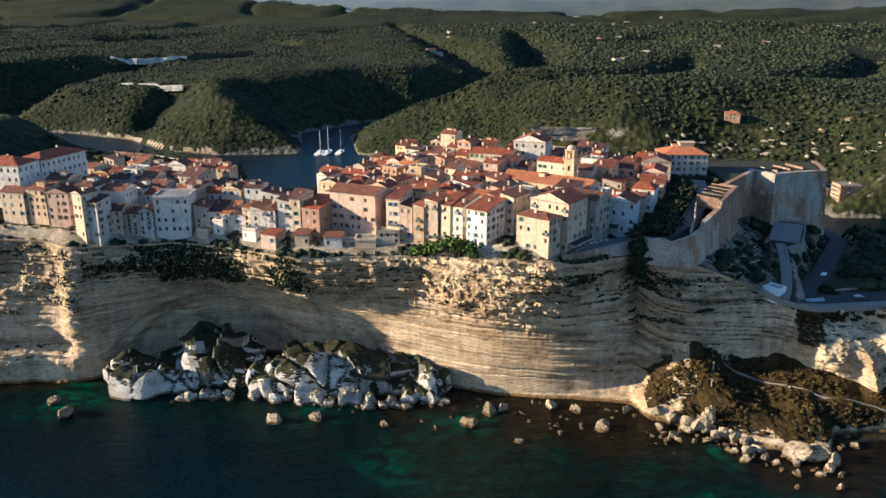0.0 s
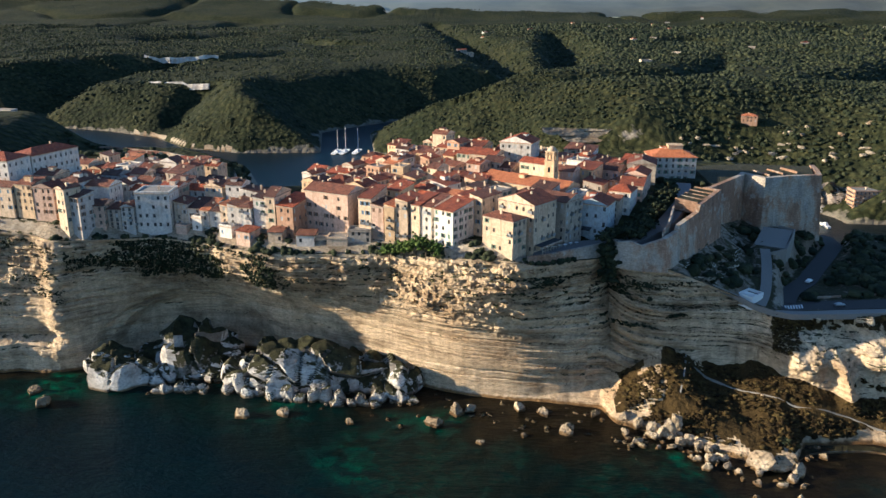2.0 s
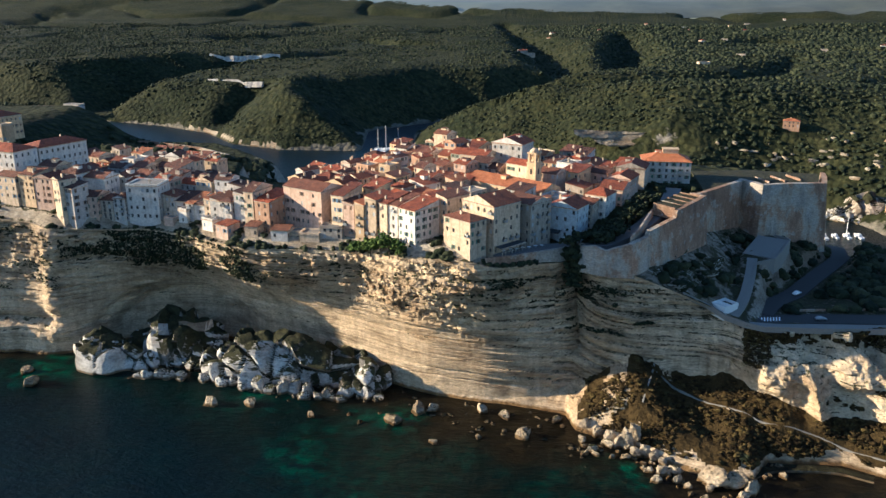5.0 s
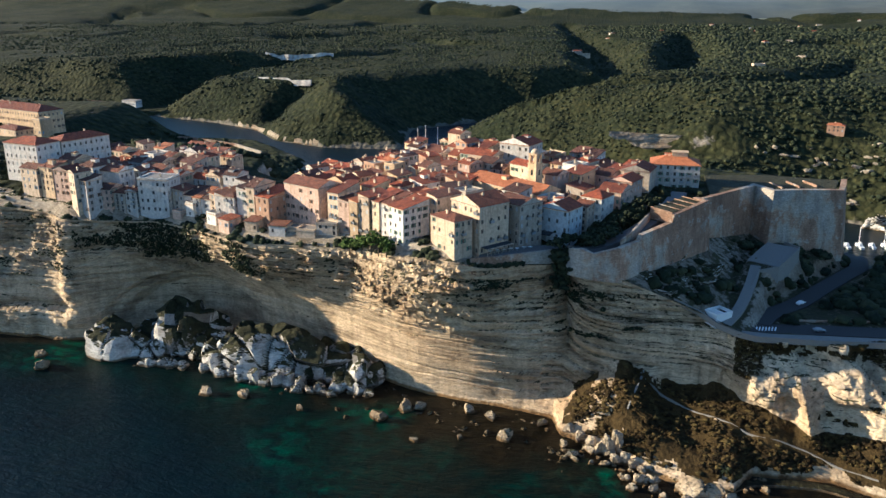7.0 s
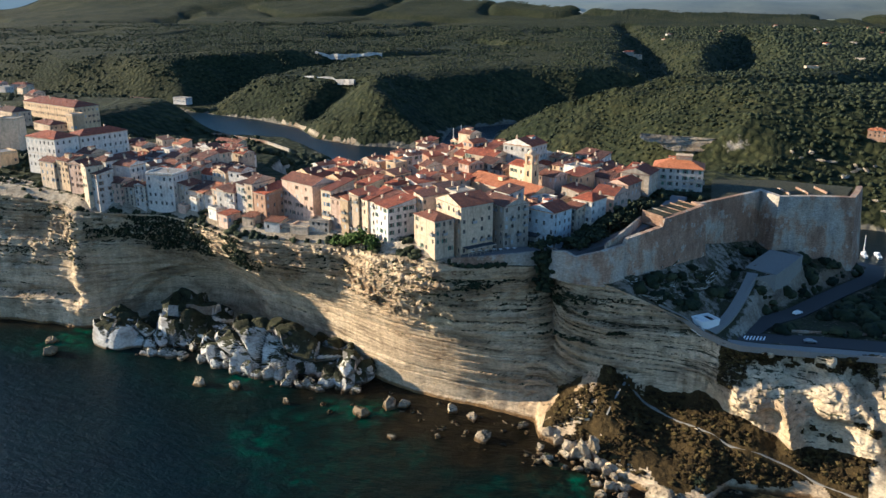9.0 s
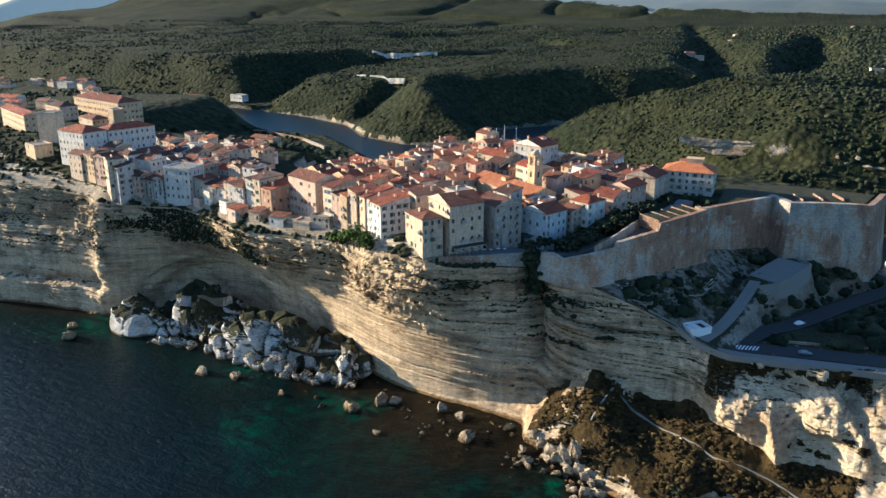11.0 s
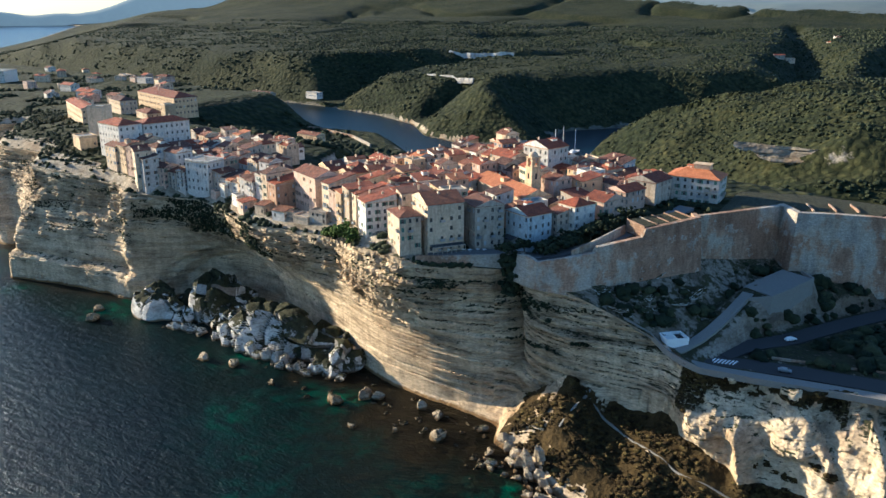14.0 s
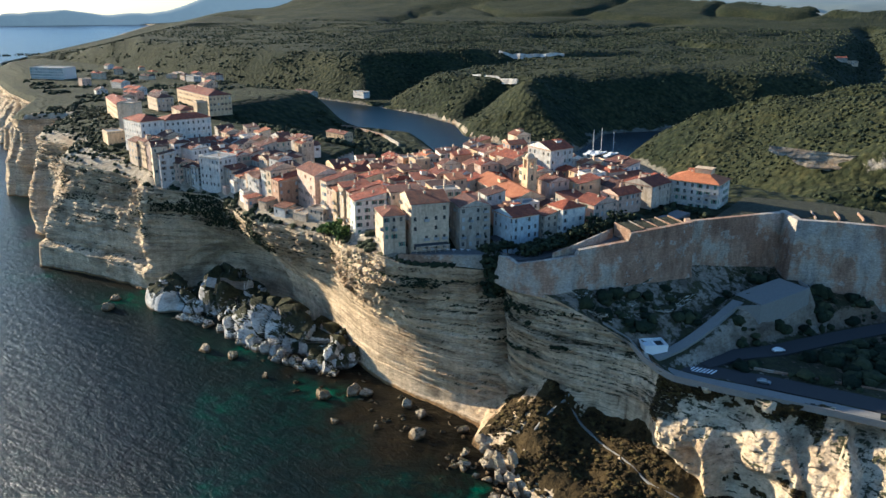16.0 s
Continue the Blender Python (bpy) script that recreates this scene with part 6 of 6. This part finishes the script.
fy_ = 930 + rs.uniform(0, 1, N) ** 1.2 * (900 - 0.35 * fx_)
fz_, slope_ = steepness(fx_, fy_)
keep = (fz_ > 9) & (slope_ < 0.8) & (fbm(fx_ / 60, fy_ / 60) > -0.15)
sz = rs.uniform(1.3, 3.0, N)
tagged(new("maquis", clumps("maquis", np.stack([fx_, fy_, fz_ + 0.15 * sz], -1)[keep], sz[keep], M_LEAF, 1, 33)), "grey-green maquis on the hills beyond the inlet", "scrub", kind="stuff")
# round-crowned trees on the hillside behind the bastion
N = 14000
fx_, fy_ = rs.uniform(40, 560, N), 590 + 330 * rs.uniform(0, 1, N) ** 0.8
fz_, slope_ = steepness(fx_, fy_)
keep = (fz_ > 8) & (slope_ < 1.0) & (fbm(fx_ / 30, fy_ / 30) > -0.50) & (((fx_ - 125) / 60) ** 2 + ((fy_ - 690) / 26) ** 2 > 1) & (np.hypot(fx_ - 252, fy_ - 706) > 12)
keep &= (fbm(fx_ / 20, fy_ / 14, 0.7) < 0.30) | (fx_ < 215) | (fy_ > 730)
sz = (0.8 + 1.7 * rs.uniform(0, 1, N) ** 1.8) * (0.6 + 0.4 * sstep(60, 200, fx_))
tagged(new("maquis", clumps("maquis", np.stack([fx_, fy_, fz_ + 0.25 * sz], -1)[keep][:8500], sz[keep][:8500], M_LEAF, 2, 31)), "round-crowned olive green trees on the hillside", "wood", kind="stuff")

# scrub on the slope below the ramparts and on the plateau rims
N = 3600
bx, by = rs.uniform(96, 260, N), rs.uniform(296, 470, N)
bz = height(bx, by)
ok = ~inside(bx, by, FORT) & (seg_dist(bx, by, [p[:2] for p in ROAD_LOW]) > 7) & (seg_dist(bx, by, [p[:2] for p in ROAD_UP]) > 6) & (seg_dist(bx, by, [p[:2] for p in RAMP]) > 4.5) & (by > rim_y(bx) + 4) & (seg_dist(bx, by, WALL) > 4) & (seg_dist(bx, by, [p[:2] for p in LANDING]) > 8.5) & (fbm(bx / 15, by / 15) > -0.22) & (seg_dist(bx, by, [(133, 302), (138, 310)]) > 7) & (seg_dist(bx, by, [(140, 300), (150, 298.5), (170, 302), (205, 306)]) > 5)
sz = 0.7 + 2.3 * rs.uniform(0, 1, N) ** 1.6
tagged(new("scrub", clumps("scrub", np.stack([bx, by, bz + 0.3 * sz], -1)[ok], sz[ok], M_LEAF, 2, 2)), "dark scrub on the slope below the ramparts", "scrub", kind="stuff")
N = 2600
bx = rs.uniform(-420, 62, N)
off = np.abs(rs.normal(0, 6, N)) + 0.5
by = rim_y(bx) + off
ok = ((bx < -150) | (off < 8)) & (fbm(bx / 10, by / 10 + 4) > -0.1)
west = (bx < -150)
by = np.where(west, rim_y(bx) + rs.uniform(1, 60, N), by)
taken = np.array(TAKEN)
near = np.array([np.min((taken[:, 0] - a) ** 2 + (taken[:, 1] - b) ** 2) for a, b in zip(bx, by)])
ok &= near > 9
sz = rs.uniform(0.5, 1.6, N)
tagged(new("scrub", clumps("scrub", np.stack([bx, by, height(bx, by) + 0.3 * sz], -1)[ok], sz[ok], M_LEAF, 2, 3)), "low green scrub along the cliff brow", "scrub", kind="stuff")
# garden beds inside the ramparts
N = 420
bx, by = rs.uniform(82, 130, N), rs.uniform(300, 392, N)
near = np.array([np.min((taken[:, 0] - a) ** 2 + (taken[:, 1] - c) ** 2) for a, c in zip(bx, by)])
ok = inside(bx, by, FORT) & (near > 12) & (seg_dist(bx, by, [(70, 304), (84, 302), (100, 318), (116, 344), (122, 372)]) > 4.8) & (seg_dist(bx, by, WALL) > 3.5) & (fbm(bx / 8, by / 8) > -0.1)
sz = rs.uniform(0.5, 1.7, N)
tagged(new("scrub", clumps("scrub", np.stack([bx, by, height(bx, by) + 0.5 * sz], -1)[ok], sz[ok], M_LEAF, 2, 9)), "dark garden shrubs on the beds inside the ramparts", "shrubs", kind="stuff")
# harbour-side green slope
N = 1500
bx, by = rs.uniform(-205, -85, N), rs.uniform(440, 560, N)
ok = height(bx, by) > 6
sz = rs.uniform(1.5, 3.2, N)
tagged(new("scrub", clumps("scrub", np.stack([bx, by, height(bx, by) + 0.4 * sz], -1)[ok], sz[ok], M_LEAF, 2, 4)), "dark wood on the harbour side of the town", "wood", kind="stuff")
# trees and scrub over the western plateau
N = 7000
bx = rs.uniform(-900, -205, N)
by = rim_y(bx) + 25 + 330 * rs.uniform(0, 1, N)
near = np.array([np.min((taken[:, 0] - a) ** 2 + (taken[:, 1] - c) ** 2) for a, c in zip(bx, by)])
ok = (near > 36) & (fbm(bx / 40, by / 40 + 2) > 0.16) & (height(bx, by) > 8)
sz = rs.uniform(0.8, 2.6, N)
tagged(new("scrub", clumps("scrub", np.stack([bx, by, height(bx, by) + 0.4 * sz], -1)[ok], sz[ok], M_LEAF, 1, 7)), "scattered scrub and low trees on the plateau", "scrub", kind="stuff")
# dry scrub on the rocky point
pick = (CV < talus * 0.97) & (CV > talus * 0.14) & (CX > 84) & (CX < 192)
cand = np.stack([CX[pick], Y[pick], Z[pick]], -1)
cand = cand[rs.permutation(len(cand))[:15000]]
ok = (seg_dist(cand[:, 0], cand[:, 1], [(108, 297), (116, 293), (124, 290), (132, 286), (139, 282), (151, 277), (163, 276), (173, 273), (186, 267)]) > 1.2) & (seg_dist(cand[:, 0], cand[:, 1], [(109, 298), (107, 290), (104, 282)]) > 1.6) & (fbm(cand[:, 0] / 9, cand[:, 1] / 9) > -0.22) & (cand[:, 2] > 2.2) & ~((cand[:, 0] < 103) & (cand[:, 1] < 282) & (fbm(cand[:, 0] / 5, cand[:, 1] / 5 + 8) < 0.1))
sz = 0.18 + 1.0 * rs.uniform(0, 1, len(cand)) ** 2.8
tagged(new("dry_scrub", clumps("dry_scrub", cand[ok] + np.array([0, 0, 0.2]), sz[ok], M_BROWN, 2, 5, 0.5, 0.6)), "brown and olive dry scrub on the rocky point", "scrub", kind="stuff")
# shrubs among the sunlit rocks east of the point
pick = (CX > 141) & (CX < 192) & (CV > 0.22) & (CV < 0.99)
cand = np.stack([CX[pick], Y[pick], Z[pick]], -1)
cand = cand[rs.permutation(len(cand))[:9000]]
ok = fbm(cand[:, 0] / 11 + 4, cand[:, 2] / 6, 3.3) + 0.40 * sstep(28, 36, cand[:, 2]) > 0.26
sz = 0.2 + 0.7 * rs.uniform(0, 1, len(cand)) ** 2
tagged(new("dry_scrub", clumps("dry_scrub", cand[ok], sz[ok], M_BROWN, 1, 15, 0.6, 0.5)), "dark brown shrubs between the sunlit rocks", "scrub", kind="stuff")
# plants on the cliff face ledges
pick = (CV > 0.55) & (CV < 0.985) & (CX > -330) & (CX < 130) & ((CV > 0.72) | (CX < -150))
cand = np.stack([CX[pick], Y[pick], Z[pick]], -1)
cand = cand[rs.permutation(len(cand))[:15000]]
ok = fbm(cand[:, 0] / 12, cand[:, 2] / 5, 7.7) > 0.30 - 0.16 * (cand[:, 0] < -150) - 0.30 * np.exp(-((cand[:, 0] + 105) / 32) ** 2)
sz = 0.2 + 0.55 * rs.uniform(0, 1, len(cand)) ** 1.6
tagged(new("ledge_plants", clumps("ledge_plants", cand[ok], sz[ok], M_LEAF, 1, 6, 0.55, 0.5)), "dark plants clinging to the cliff ledges", "scrub", kind="stuff")


pick = (CV > 0.40) & (CV < 0.985) & (CX > 30) & (CX < 142)
cand = np.stack([CX[pick], Y[pick], Z[pick]], -1)
cand = cand[rs.permutation(len(cand))[:16000]]
ok = fbm(cand[:, 0] / 13 + 3, cand[:, 2] / 3.0, 4.4, 3) > 0.30 + 0.16 * sstep(52, 36, cand[:, 2])
sz = 0.25 + 0.6 * rs.uniform(0, 1, len(cand)) ** 2
tagged(new("ledge_plants", clumps("ledge_plants", cand[ok] + np.array([0, -0.2, 0.1]), sz[ok], M_LEAF, 1, 26, 0.55, 0.5)), "dark bushes along the ledges of the shaded cliff", "scrub", kind="stuff")
bx, bz = rs.normal(0, 1.5, 260), rs.uniform(0, 1, 260)
by = rim_y(76.5 + bx)
tagged(new("gully_bushes", clumps("gully_bushes", np.stack([76.5 + bx * (0.5 + bz), by + 1.5 * rs.normal(0, 1, 260) - 1.0, 52 + 14 * bz], -1), 0.5 + 0.9 * rs.uniform(0, 1, 260), M_LEAF, 2, 27)), "dark bushes filling the top of the gully", "scrub", kind="stuff")
pick = (CV > 0.72) & (CV < 0.99) & (CX > -148) & (CX < -58)
cand = np.stack([CX[pick], Y[pick], Z[pick]], -1)
cand = cand[rs.permutation(len(cand))[:11000]]
ok = (fbm(cand[:, 0] / 13, cand[:, 2] / 6, 1.9) > -0.10 + 0.30 * sstep(50, 36, cand[:, 2])) & (rs.uniform(0, 1, len(cand)) < 0.55)
sz = 0.22 + 0.55 * rs.uniform(0, 1, len(cand)) ** 2
tagged(new("hanging_plants", clumps("hanging_plants", cand[ok], sz[ok], M_LEAF, 1, 16, 1.1, 0.5)), "dark plants hanging below the cliff-top houses", "scrub", kind="stuff")


def tree(x, y, z, tall, wide, seed, label, mat=None):
    """A tapered trunk with limbs and a crown of uneven leafy clumps."""
    rng = random.Random(seed)
    root = tagged(new("tree"), label, "tree", "trees of the old town")
    root.matrix_basis = pose(x, y, z, 0, 0, rng.uniform(0, 360))
    v, f = [], []

    def limb(a, b, r0, r1):
        o = len(v)
        for p, r in ((a, r0), (b, r1)):
            for k in range(6):
                v.append((p[0] + r * math.cos(k * 1.047), p[1] + r * math.sin(k * 1.047), p[2]))
        f.extend([(o + k, o + (k + 1) % 6, o + 6 + (k + 1) % 6, o + 6 + k) for k in range(6)])
    limb((0, 0, -0.8), (0, 0, tall * 0.45), 0.28, 0.18)
    tips = []
    for k in range(7):
        a = k * 0.9 + rng.uniform(-0.3, 0.3)
        tip = (wide * 0.55 * math.cos(a), wide * 0.55 * math.sin(a), tall * rng.uniform(0.55, 0.85))
        limb((0, 0, tall * rng.uniform(0.25, 0.45)), tip, 0.12, 0.05)
        tips.append(tip)
    part("trunk", mesh_of("trunk", v, f, M_TRUNK), root)
    n = 70
    pos = np.array([(lambda q: (q[0] + rng.gauss(0, wide * 0.2), q[1] + rng.gauss(0, wide * 0.2), q[2] + rng.gauss(0, tall * 0.12)))(rng.choice(tips + [(0, 0, tall * 0.8)])) for _ in range(n)])
    part("crown", clumps("crown", pos, np.array([rng.uniform(0.35, 0.8) for _ in range(n)]), mat or M_TREE, 2, seed), root)
    return root


for i, (x, y, tall, wide) in enumerate(((2, 295, 8, 5), (6, 292, 9, 6), (-3, 298, 6, 4.5), (10, 289.5, 6, 4), (-9, 300, 5, 4))):
    tree(x, y, float(height(x, y)) - 0.5, tall, wide, 40 + i, "bright green tree on the cliff edge below the houses")
for i, (x, y, tall, wide) in enumerate(((75, 298.5, 7, 5), (78, 305, 6, 4), (92, 318, 6, 5), (101, 333, 7, 5.5), (106, 342, 7, 6), (96, 326, 5, 4), (87, 305, 5, 4.5), (90, 309, 5.5, 5), (93.5, 314, 5, 4.5), (84, 308, 4.5, 4), (99, 329, 6, 5), (87, 314, 4, 4))):
    tree(x, y, 64.5 + max(0, (y - 300) * 0.17), tall, wide, 60 + i, "dark round tree inside the ramparts", M_LEAF)
